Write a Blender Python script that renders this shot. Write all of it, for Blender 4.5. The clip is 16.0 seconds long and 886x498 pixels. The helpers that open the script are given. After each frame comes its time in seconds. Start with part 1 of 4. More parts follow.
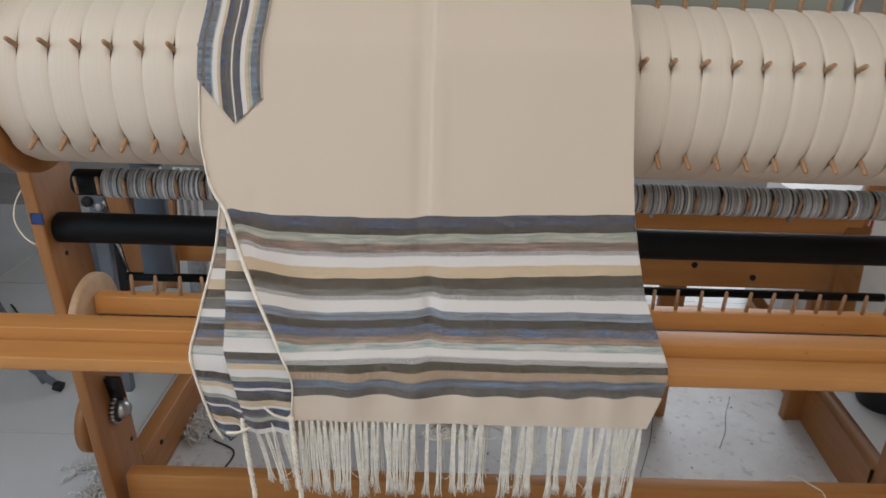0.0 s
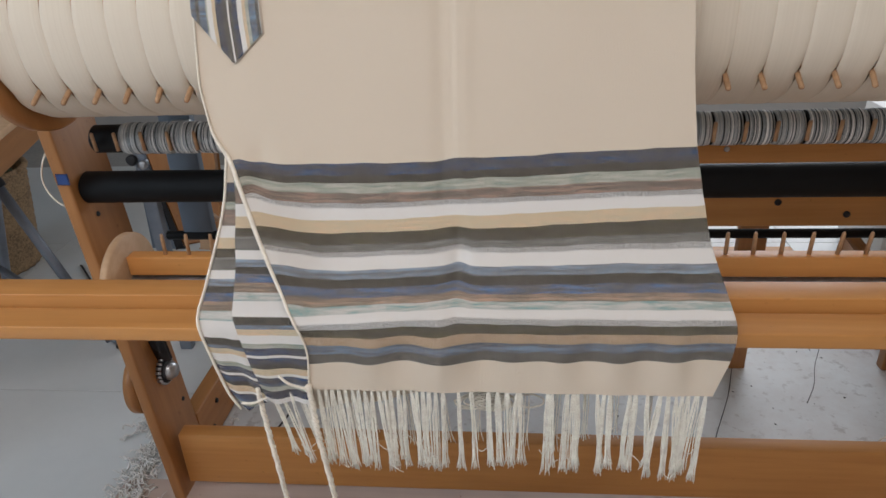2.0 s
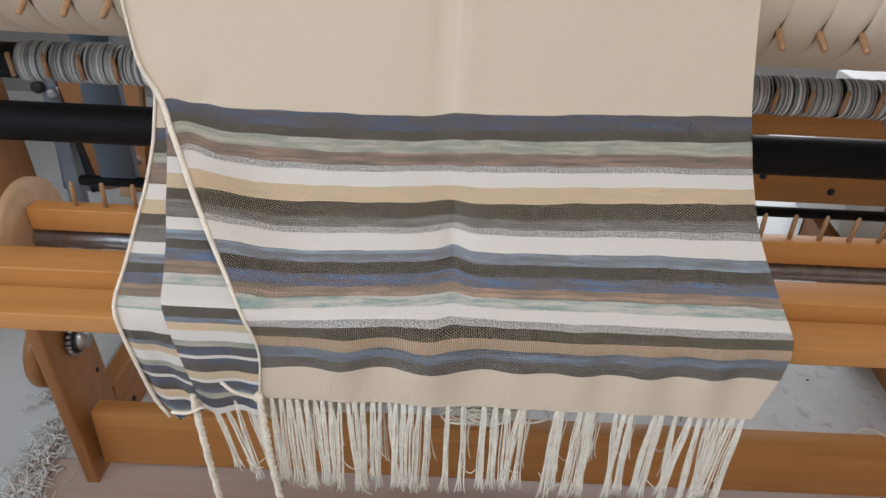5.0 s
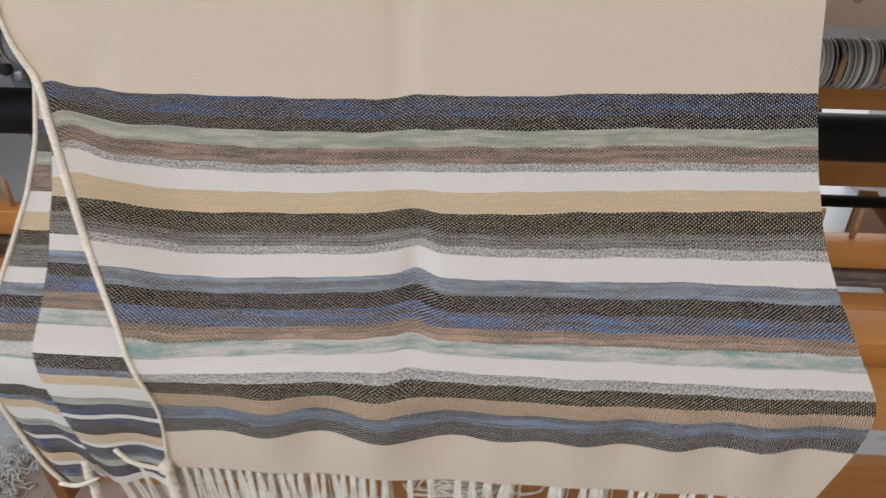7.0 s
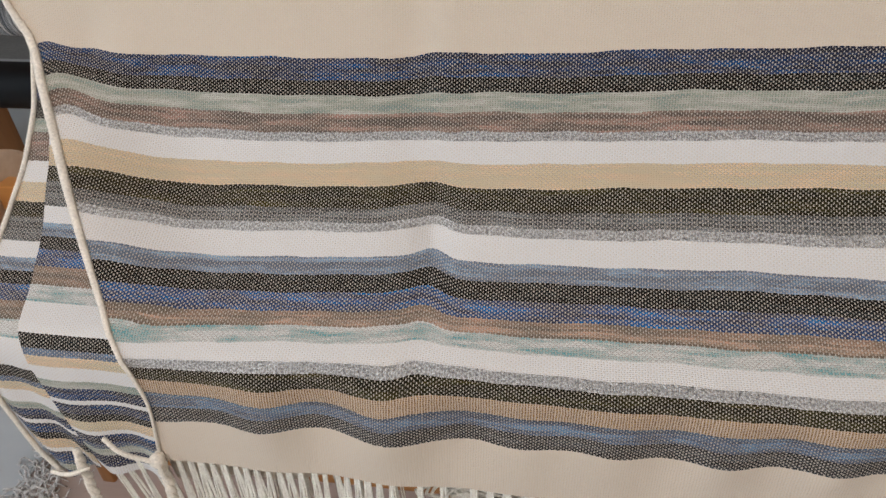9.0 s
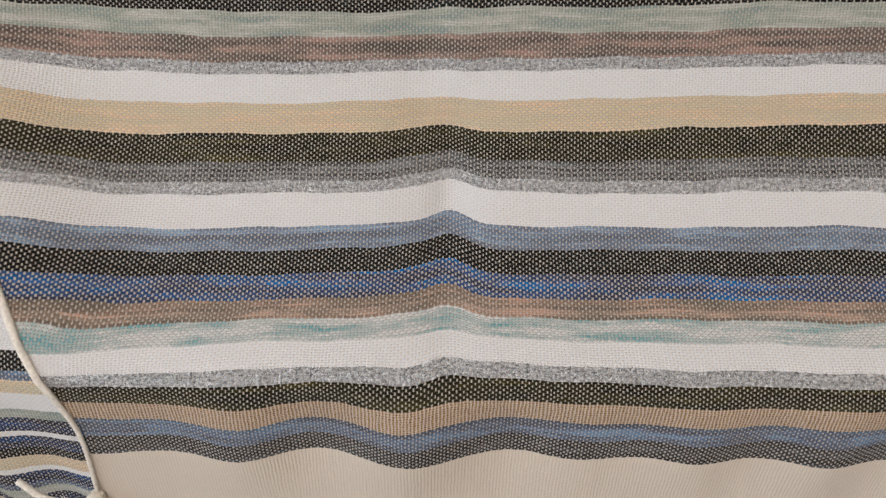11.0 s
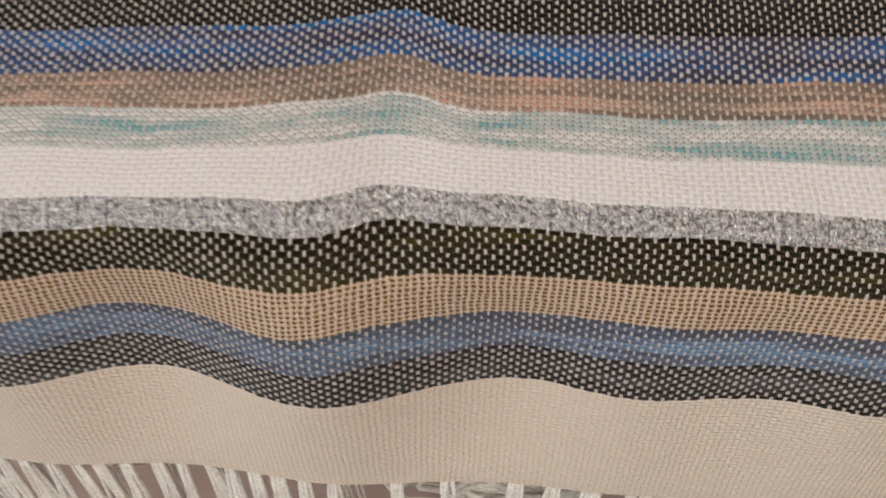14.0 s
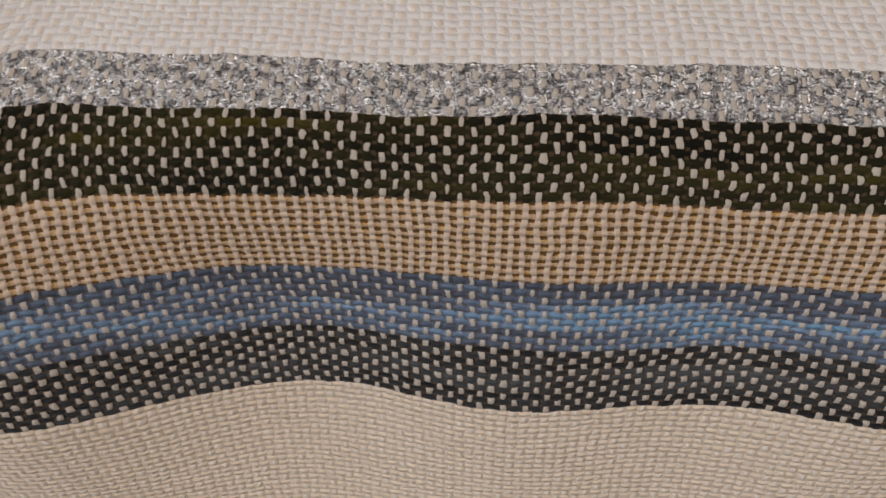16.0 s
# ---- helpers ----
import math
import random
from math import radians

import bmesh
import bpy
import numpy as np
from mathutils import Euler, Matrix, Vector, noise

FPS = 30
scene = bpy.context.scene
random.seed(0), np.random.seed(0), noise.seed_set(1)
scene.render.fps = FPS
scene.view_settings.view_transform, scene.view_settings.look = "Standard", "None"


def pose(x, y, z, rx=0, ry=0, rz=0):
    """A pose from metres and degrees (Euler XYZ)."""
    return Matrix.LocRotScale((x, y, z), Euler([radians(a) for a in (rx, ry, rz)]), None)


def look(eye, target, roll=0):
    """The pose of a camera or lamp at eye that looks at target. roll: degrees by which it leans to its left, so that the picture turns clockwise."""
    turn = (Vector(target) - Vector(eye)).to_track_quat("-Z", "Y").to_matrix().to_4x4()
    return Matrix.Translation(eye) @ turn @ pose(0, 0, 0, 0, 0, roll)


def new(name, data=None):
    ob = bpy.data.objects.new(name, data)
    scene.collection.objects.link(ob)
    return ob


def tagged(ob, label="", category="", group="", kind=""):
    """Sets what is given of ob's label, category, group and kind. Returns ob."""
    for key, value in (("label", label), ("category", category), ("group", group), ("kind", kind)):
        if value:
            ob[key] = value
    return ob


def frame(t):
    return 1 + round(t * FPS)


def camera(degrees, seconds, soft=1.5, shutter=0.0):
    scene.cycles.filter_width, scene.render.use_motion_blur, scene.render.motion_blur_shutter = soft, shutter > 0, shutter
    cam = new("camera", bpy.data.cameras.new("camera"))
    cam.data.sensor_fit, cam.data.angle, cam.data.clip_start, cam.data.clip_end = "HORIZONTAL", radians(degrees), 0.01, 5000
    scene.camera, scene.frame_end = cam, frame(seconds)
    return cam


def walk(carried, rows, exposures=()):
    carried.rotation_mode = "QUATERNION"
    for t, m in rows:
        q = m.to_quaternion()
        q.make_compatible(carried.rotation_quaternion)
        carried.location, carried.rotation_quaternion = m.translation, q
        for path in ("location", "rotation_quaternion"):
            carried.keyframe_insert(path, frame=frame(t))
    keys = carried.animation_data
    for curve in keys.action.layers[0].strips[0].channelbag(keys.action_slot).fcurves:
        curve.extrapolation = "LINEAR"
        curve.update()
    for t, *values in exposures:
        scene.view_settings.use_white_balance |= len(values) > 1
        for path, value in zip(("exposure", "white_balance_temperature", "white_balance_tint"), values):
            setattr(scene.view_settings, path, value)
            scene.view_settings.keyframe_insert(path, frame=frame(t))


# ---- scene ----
cam = camera(64.8, 16.0, 1.5, 0.5)
METRES, EYE, TILT, LEAN, TURN = 1.15, 1.36, -22.0, -1.8, 0.0
ROWS = [
    (0.0, 0.0, 0.0, 0.0, 0.0, -0.0, -0.0),
    (0.5, 0.0127, 0.0394, 0.0124, 1.96, -0.37, -1.09),
    (1.0, 0.0259, 0.0727, 0.0031, 3.54, -3.51, -0.07),
    (1.5, 0.0364, 0.1003, 0.0024, 6.3, -4.94, 0.15),
    (2.0, 0.0552, 0.1139, -0.0013, 6.17, -4.22, 2.14),
    (2.5, 0.0623, 0.1267, -0.0087, 6.23, -5.21, 1.37),
    (3.0, 0.058, 0.1327, -0.0097, 6.32, -5.51, 0.05),
    (3.5, 0.0556, 0.151, -0.0087, 3.87, -5.72, 0.68),
    (4.0, 0.0233, 0.1892, 0.0021, 2.45, -6.41, -0.73),
    (6.5, -0.0318, 0.4028, 0.0269, -0.29, -10.94, -0.06),
    (7.0, 0.0303, 0.4393, 0.0291, 3.41, -10.66, -0.13),
    (7.5, 0.0718, 0.4674, 0.0242, 6.95, -11.23, -2.49),
    (8.0, 0.0711, 0.4784, 0.0131, 9.29, -12.25, -1.14),
    (8.5, 0.0622, 0.4824, 0.0107, 7.94, -12.05, -0.97),
    (9.0, 0.0562, 0.498, 0.0107, 8.82, -11.4, -0.09),
    (9.5, 0.0404, 0.5201, 0.0118, 6.87, -12.36, 0.07),
    (10.0, 0.0015, 0.5494, 0.0052, 3.54, -14.4, 0.29),
    (12.5, -0.0164, 0.6375, -0.0356, 0.94, -15.27, 0.33),
    (13.0, -0.0092, 0.6685, -0.0569, 1.41, -16.74, -0.23),
    (13.5, -0.0028, 0.7021, -0.0796, 2.81, -17.84, -0.05),
    (14.0, 0.0041, 0.7303, -0.0983, 3.87, -18.7, -0.17),
    (14.5, 0.017, 0.7427, -0.1105, 2.73, -16.86, -0.2),
    (15.0, 0.0297, 0.7649, -0.1189, 3.83, -16.71, 0.03),
    (15.5, 0.0361, 0.7826, -0.1309, 4.03, -16.78, 0.99),
    (16.0, 0.0401, 0.7882, -0.135, 4.14, -16.04, 1.3),
]
walk(cam, [(t, pose(0, 0, EYE, TILT, LEAN, TURN) @ pose(METRES * x, METRES * y, METRES * z, 90 + pitch, roll, yaw)) for t, x, y, z, yaw, pitch, roll in ROWS],
     exposures=[(0.0, -0.14, 6530, 12.5), (3.0, 0.03, 6530, 13), (4.2, 0.08, 6530, 13), (7.0, 0.0, 6560, 13.5), (10.0, 0.03, 6640, 14), (12.5, 0.04, 6480, 14.5), (13.0, 0.04, 6500, 14.5), (14.0, 0.04, 7000, 16), (15.0, 0.0, 6950, 17), (16.0, -0.26, 7000, 18)])

# ---- light ----
world = bpy.data.worlds.new("world")
scene.world = world
world.use_nodes = True
wn = world.node_tree
sky = wn.nodes.new("ShaderNodeTexSky")
sky.sky_type = "NISHITA"
sky.sun_disc = False
sky.sun_elevation, sky.sun_rotation = radians(40), radians(200)
wn.links.new(sky.outputs[0], wn.nodes["Background"].inputs[0])
wn.nodes["Background"].inputs[1].default_value = 0.055

sun = new("sun", bpy.data.lights.new("sun", "SUN"))
sun.data.energy, sun.data.angle, sun.data.color = 1.0, radians(12), (1.0, 0.95, 0.88)
sun.matrix_world = look((2.5, 4.5, 5.0), (0.6, 1.0, 0.0))


def area_lamp(name, eye, target, w, h, power, color):
    lamp = new(name, bpy.data.lights.new(name, "AREA"))
    lamp.data.shape, lamp.data.size, lamp.data.size_y = "RECTANGLE", w, h
    lamp.data.energy, lamp.data.color = power, color
    lamp.matrix_world = look(eye, target)
    return lamp


area_lamp("window_light_back", (1.55, 4.35, 1.7), (1.3, 1.4, 0.1), 1.7, 1.5, 42, (0.90, 0.95, 1.0))
area_lamp("window_light_left", (-3.35, -0.5, 1.8), (-0.8, 0.8, 0.2), 1.9, 1.5, 36, (0.68, 0.86, 1.0))
# warm fill added behind the viewpoint; its window is assumed and unseen
area_lamp("fill_behind", (0.5, -3.35, 1.9), (0.2, 1.0, 1.0), 2.9, 1.5, 13, (1.0, 0.92, 0.82))
# added overhead fill, unseen, to light the cloth and drum from above
area_lamp("overhead_fill", (-0.4, -0.6, 2.84), (-0.4, -0.5, 0.0), 2.3, 1.3, 46, (1.0, 0.945, 0.90))

# ---- materials ----


class Mat:
    """A node material with a few short cuts."""

    def __init__(self, name, rough=0.6, metal=0.0):
        self.m = bpy.data.materials.new(name)
        self.m.use_nodes = True
        self.t = self.m.node_tree
        self.b = self.t.nodes["Principled BSDF"]
        self.b.inputs["Roughness"].default_value = rough
        self.b.inputs["Metallic"].default_value = metal

    def node(self, kind, **inputs):
        n = self.t.nodes.new("ShaderNode" + kind)
        for key, value in inputs.items():
            self.put(n.inputs[key.replace("_", " ")], value)
        return n

    def put(self, socket, value):
        if isinstance(value, bpy.types.NodeSocket):
            self.t.links.new(value, socket)
        else:
            socket.default_value = value

    def math(self, op, a, b=0.0, c=0.0):
        n = self.t.nodes.new("ShaderNodeMath")
        n.operation = op
        for i, v in enumerate((a, b, c)):
            self.put(n.inputs[i], v)
        return n.outputs[0]

    def mix(self, f, a, b, blend="MIX"):
        n = self.t.nodes.new("ShaderNodeMix")
        n.data_type, n.blend_type = "RGBA", blend
        for i, v in ((0, f), (6, a), (7, b)):
            self.put(n.inputs[i], v)
        return n.outputs[2]

    def ramp(self, f, stops, kind="LINEAR"):
        n = self.t.nodes.new("ShaderNodeValToRGB")
        n.color_ramp.interpolation = kind
        els = n.color_ramp.elements
        els[0].position, els[0].color = stops[0][0], (*stops[0][1], 1)
        els[1].position, els[1].color = stops[-1][0], (*stops[-1][1], 1)
        for p, c in stops[1:-1]:
            els.new(p).color = (*c, 1)
        self.put(n.inputs[0], f)
        return n.outputs[0]

    def coords(self, scale=(1, 1, 1), which="Object"):
        tc = self.t.nodes.new("ShaderNodeTexCoord")
        mp = self.t.nodes.new("ShaderNodeMapping")
        mp.inputs["Scale"].default_value = scale
        self.t.links.new(tc.outputs[which], mp.inputs["Vector"])
        return mp.outputs[0]

    def noise(self, vec, scale, detail=3.0, rough=0.55):
        n = self.node("TexNoise", Vector=vec, Scale=scale, Detail=detail, Roughness=rough)
        return n.outputs["Fac"]

    def bump(self, height, strength=0.3, distance=0.002, normal=None):
        n = self.node("Bump", Height=height, Strength=strength, Distance=distance)
        if normal:
            self.put(n.inputs["Normal"], normal)
        self.put(self.b.inputs["Normal"], n.outputs[0])
        return n.outputs[0]

    def color(self, value):
        self.put(self.b.inputs["Base Color"], value)


def c4(c):
    return (*c, 1.0)


def wood(name, light, dark, axis, rough=0.42):
    """Varnished wood with the grain along one axis."""
    m = Mat(name, rough)
    stretch = [38.0, 38.0, 38.0]
    stretch[axis] = 2.2
    v = m.coords(stretch)
    info = m.t.nodes.new("ShaderNodeObjectInfo")
    grain = m.noise(v, 1.0, 6.0, 0.62)
    big = m.noise(m.coords((3, 3, 3)), 1.3, 3.0)
    col = m.ramp(grain, [(0.3, dark), (0.7, light)])
    tone = m.math("MULTIPLY_ADD", info.outputs["Random"], 0.22, 0.87)
    tone = m.math("MULTIPLY_ADD", big, 0.3, m.math("SUBTRACT", tone, 0.15))
    hsv = m.node("HueSaturation", Color=col, Value=tone)
    spots = m.ramp(m.noise(m.coords((1, 1, 1)), 60.0, 2.0), [(0.70, (1, 1, 1)), (0.78, (0.72, 0.66, 0.6))])
    m.color(m.mix(1.0, hsv.outputs[0], spots, "MULTIPLY"))
    m.put(m.b.inputs["Roughness"], m.math("MULTIPLY_ADD", big, 0.25, rough - 0.1))
    m.bump(grain, 0.12, 0.001)
    return m.m


def plain(name, col, rough=0.6, metal=0.0, vary=0.12, scale=25.0, bump=0.1):
    m = Mat(name, rough, metal)
    m.b.inputs["Specular IOR Level"].default_value = 0.2 if max(col) < 0.01 else 0.5
    v = m.coords()
    n = m.math("ADD", m.math("MULTIPLY", m.noise(v, scale), 0.6), m.math("MULTIPLY", m.noise(v, scale / 8), 0.4))
    a = [x * (1 - 2 * vary) for x in col]
    b = [min(1, x * (1 + 2 * vary)) for x in col]
    m.color(m.ramp(n, [(0.3, a), (0.7, b)]))
    m.put(m.b.inputs["Roughness"], m.math("MULTIPLY_ADD", n, 0.3, rough - 0.15))
    if bump:
        m.bump(n, bump, 0.002)
    return m.m


WARP = (0.74, 0.67, 0.585)
PU, PV = 0.00184, 0.00140   # warp and weft pitch


def weave(name, stops, across=False, sheen=0.05):
    """Plain weave: cream warp, weft in the stripes that the stops give along the cloth. UV is in metres."""
    m = Mat(name, 0.85)
    m.b.inputs["Specular IOR Level"].default_value = 0.1
    uv = m.t.nodes.new("ShaderNodeUVMap")
    sep = m.node("SeparateXYZ", Vector=uv.outputs[0])
    u, v = sep.outputs[0], sep.outputs[1]
    vec = uv.outputs[0]
    # hand-woven unevenness of the threads
    wob = m.math("MULTIPLY_ADD", m.noise(vec, 110.0, 4.0, 0.7), 0.0024, -0.0012)
    wob2 = m.math("MULTIPLY_ADD", m.noise(vec, 170.0, 4.0, 0.7), 0.0018, -0.0009)
    wu, wv = m.math("DIVIDE", m.math("ADD", u, wob), PU), m.math("DIVIDE", m.math("ADD", v, wob2), PV)
    iu, iv = m.math("FLOOR", wu), m.math("FLOOR", wv)
    fu = m.math("ABSOLUTE", m.math("SUBTRACT", m.math("SUBTRACT", wu, iu), 0.5))
    fv = m.math("ABSOLUTE", m.math("SUBTRACT", m.math("SUBTRACT", wv, iv), 0.5))
    par = m.math("ABSOLUTE", m.math("MODULO", m.math("ADD", iu, iv), 2.0))
    # stripe colour of this pick
    at = m.math("DIVIDE", u if across else m.math("MULTIPLY", m.math("ADD", iv, 0.5), PV), 0.6)
    stripe = m.ramp(at, stops, "CONSTANT")
    pick = m.node("TexWhiteNoise")
    pick.noise_dimensions = "1D"
    m.put(pick.inputs["W"], iv)
    # the variegated yarn changes along its length
    long = m.node("CombineXYZ", X=m.math("MULTIPLY", u, 17.0), Y=m.math("MULTIPLY", iv, 0.24), Z=0.0)
    drift = m.noise(long.outputs[0], 1.0, 4.0, 0.7)
    lum = m.node("SeparateColor", Color=stripe)
    depth = m.math("SUBTRACT", 1.0, m.math("MULTIPLY", lum.outputs[1], 2.0))   # dark yarns are the uneven ones
    depth = m.math("MAXIMUM", depth, 0.10)
    streak = m.node("CombineXYZ", X=m.math("MULTIPLY", u, 420.0), Y=m.math("MULTIPLY", v, 4200.0), Z=0.0)
    strand = m.noise(streak.outputs[0], 1.0, 2.0)
    spread = m.math("ADD", m.math("MULTIPLY_ADD", pick.outputs[0], 0.7, -0.35), m.math("MULTIPLY_ADD", drift, 6.5, -3.25))
    spread = m.math("ADD", spread, m.math("MULTIPLY_ADD", strand, 1.6, -0.85))
    vivid = m.math("MINIMUM", m.math("MAXIMUM", m.math("POWER", 3.2, spread), 0.3), 2.5)
    hue = m.node("HueSaturation", Color=stripe,
                 Hue=m.math("MULTIPLY_ADD", drift, -0.10, 0.55),
                 Saturation=m.math("MULTIPLY_ADD", m.math("MULTIPLY_ADD", drift, 2.6, -1.35), m.math("MAXIMUM", depth, 0.3), 1.0),
                 Value=m.math("MULTIPLY_ADD", m.math("SUBTRACT", vivid, 1.0), depth, 1.0))
    keep = m.math("GREATER_THAN", lum.outputs[1], 0.6)   # light yarns stay even
    weft = m.mix(keep, hue.outputs[0], stripe)
    # the pale green yarn runs from near white to turquoise along its length
    pale = m.math("COMPARE", lum.outputs[0], TEAL[0], 0.004)
    weft = m.mix(pale, weft, m.ramp(drift, [(0.36, (0.16, 0.39, 0.41)), (0.46, (0.40, 0.50, 0.48)), (0.56, (0.68, 0.68, 0.65))]))
    green = m.math("COMPARE", lum.outputs[0], SAGE[0], 0.004)
    weft = m.mix(green, weft, m.ramp(drift, [(0.36, (0.25, 0.33, 0.30)), (0.48, (0.38, 0.41, 0.34)), (0.60, (0.56, 0.56, 0.50))]))
    # thin gold thread in the beige stripe
    gold = m.math("MULTIPLY", m.math("COMPARE", lum.outputs[0], BEIGE[0], 0.004), m.math("GREATER_THAN", strand, 0.56))
    weft = m.mix(gold, weft, c4((0.58, 0.34, 0.10)))
    # the mixed grey band carries single pale picks
    mixed = m.math("COMPARE", lum.outputs[0], GREY[0], 0.003)
    weft = m.mix(m.math("MULTIPLY", mixed, m.math("GREATER_THAN", m.math("MULTIPLY_ADD", strand, 3.0, m.math("MULTIPLY", pick.outputs[0], 0.5)), 1.95)), weft, c4((0.36, 0.36, 0.35)))
    # oval floats of the warp where it passes over; the tension of the weft varies
    loose = m.node("CombineXYZ", X=m.math("MULTIPLY", u, 95.0), Y=m.math("MULTIPLY", v, 330.0), Z=0.0)
    slack = m.math("MAXIMUM", m.math("MULTIPLY_ADD", m.noise(loose.outputs[0], 1.0, 3.0, 0.7), 3.6, -0.75), 0.45)
    slack = m.math("MULTIPLY_ADD", m.math("COMPARE", lum.outputs[0], SOOT[0], 0.002), 0.8, slack)
    oval = m.math("ADD", m.math("POWER", m.math("DIVIDE", fu, 0.215), 2.4), m.math("POWER", m.math("DIVIDE", fv, 0.64), 2.4))
    dot = m.math("MULTIPLY", m.math("SUBTRACT", 1.0, par), m.math("LESS_THAN", oval, slack))
    fibre = m.noise(vec, 2600.0, 2.0)
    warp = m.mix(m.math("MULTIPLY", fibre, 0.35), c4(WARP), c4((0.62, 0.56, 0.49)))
    # over dark yarn the warp is a darker copy, its sunken shade painted in
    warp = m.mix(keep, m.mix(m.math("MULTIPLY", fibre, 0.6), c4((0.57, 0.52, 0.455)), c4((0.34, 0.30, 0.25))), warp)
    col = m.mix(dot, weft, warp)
    # open spots between the threads, the shade in them painted as dark brown
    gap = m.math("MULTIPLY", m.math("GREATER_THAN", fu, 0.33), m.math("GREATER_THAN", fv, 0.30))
    gap_shade = m.math("MULTIPLY", gap, m.math("MULTIPLY_ADD", keep, -0.56, 0.62))
    col = m.mix(gap_shade, col, c4((0.10, 0.065, 0.035)))
    # the beige stripe is an open net of thin threads, its hole shade painted
    net = m.math("COMPARE", lum.outputs[0], BEIGE[0], 0.004)
    upright = m.math("LESS_THAN", fu, 0.24)
    hole_shade = m.math("MULTIPLY", m.math("GREATER_THAN", fu, 0.22), m.math("GREATER_THAN", fv, 0.27))
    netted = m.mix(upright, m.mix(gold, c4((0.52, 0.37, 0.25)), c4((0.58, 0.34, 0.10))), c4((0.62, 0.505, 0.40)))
    netted = m.mix(hole_shade, netted, c4((0.13, 0.065, 0.02)))
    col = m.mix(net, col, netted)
    over = m.math("SUBTRACT", 1.0, par)
    hw = m.math("SUBTRACT", 1.0, m.math("ADD", m.math("POWER", m.math("DIVIDE", fu, 0.45), 2.0), m.math("POWER", m.math("DIVIDE", fv, 0.75), 2.0)))
    hf = m.math("SUBTRACT", 1.0, m.math("ADD", m.math("POWER", m.math("DIVIDE", fv, 0.47), 2.0), m.math("POWER", m.math("DIVIDE", fu, 0.80), 2.0)))
    height = m.math("ADD", m.math("MULTIPLY", over, m.math("MAXIMUM", hw, 0.0)), m.math("MULTIPLY", par, m.math("MAXIMUM", hf, 0.0)))
    height = m.math("MULTIPLY_ADD", fibre, 0.2, height)
    # glitter of the metallic thread, painted as light and dark specks of colour
    painted_glint = m.ramp(m.noise(vec, 560.0, 2.0), [(0.38, (0.34, 0.34, 0.35)), (0.47, (0.66, 0.66, 0.66)), (0.58, (0.98, 0.98, 0.98))])
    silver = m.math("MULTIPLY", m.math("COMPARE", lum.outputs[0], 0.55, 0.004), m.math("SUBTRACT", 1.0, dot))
    m.color(m.mix(silver, col, painted_glint))
    # metallic thread where the stop is the silver grey
    silver = m.math("MULTIPLY", m.math("COMPARE", lum.outputs[0], 0.55, 0.004), m.math("SUBTRACT", 1.0, dot))
    gleam = m.noise(vec, 900.0, 1.0)
    m.put(m.b.inputs["Metallic"], m.math("MULTIPLY", silver, 0.4))
    m.put(m.b.inputs["Roughness"], m.math("MULTIPLY_ADD", silver, m.math("MULTIPLY_ADD", gleam, -0.3, -0.4), 0.88))
    m.put(m.b.inputs["Sheen Weight"], sheen)
    fold = m.bump(m.noise(vec, 30.0, 3.0), 0.2, 0.003)
    sparkle = m.bump(m.math("MULTIPLY", silver, m.noise(vec, 1500.0, 1.0)), 1.0, 0.003, fold)
    m.bump(height, 0.55, 0.0008, sparkle)
    return m.m


CREAM = (0.73, 0.625, 0.50)
WHITE = (0.76, 0.75, 0.735)
SILVER = (0.55, 0.54, 0.53)
NAVY = (0.016, 0.034, 0.088)
BLACK = (0.006, 0.008, 0.009)
SAGE = (0.40, 0.43, 0.34)
BROWN = (0.20, 0.142, 0.115)
SAND = (0.72, 0.565, 0.37)
OLIVE = (0.020, 0.0185, 0.007)
GREY = (0.085, 0.092, 0.095)
SKYBLUE = (0.17, 0.225, 0.30)
BLUE = (0.034, 0.076, 0.185)
TAN = (0.29, 0.205, 0.150)
TEAL = (0.38, 0.45, 0.43)
BEIGE = (0.60, 0.45, 0.29)
STEEL = (0.105, 0.152, 0.225)
SOOT = (0.034, 0.037, 0.040)


def banded(rows):
    """Stops for weave() from (length from the top in metres, colour)."""
    return [(a / 0.6, c) for a, c in rows]


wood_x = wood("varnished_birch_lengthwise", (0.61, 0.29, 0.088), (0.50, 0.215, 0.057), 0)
# upright and crosswise birch: darker copies that carry the shade inside the frame
wood_z = wood("varnished_birch_upright_shaded", (0.43, 0.195, 0.065), (0.33, 0.138, 0.042), 2)
wood_y = wood("varnished_birch_crosswise_shaded", (0.43, 0.195, 0.065), (0.33, 0.138, 0.042), 1)
wood_pale = wood("pale_birch", (0.62, 0.42, 0.26), (0.52, 0.33, 0.19), 0, 0.5)
peg_wood = plain("peg_wood", (0.44, 0.26, 0.14), 0.5, 0, 0.15, 90)
black_steel = plain("black_painted_steel", (0.0045, 0.0045, 0.005), 0.62, 0.0, 0.2, 40, 0.05)
zinc = plain("zinc_steel", (0.45, 0.46, 0.48), 0.35, 0.9, 0.15, 60, 0.05)
grey_metal = plain("grey_lacquered_steel", (0.20, 0.23, 0.28), 0.4, 0.3, 0.1, 20, 0.03)
tape_blue = plain("blue_tape", (0.02, 0.06, 0.22), 0.6, 0, 0.1, 50, 0.1)
cord = plain("cotton_cord", (0.80, 0.74, 0.64), 0.9, 0, 0.12, 500, 0.4)
fringe_mat = plain("fringe_yarn", (0.86, 0.785, 0.70), 0.9, 0, 0.14, 700, 0.5)
wall_mat = plain("off_white_wall_paint", (0.40, 0.39, 0.38), 0.8, 0, 0.03, 6, 0.05)
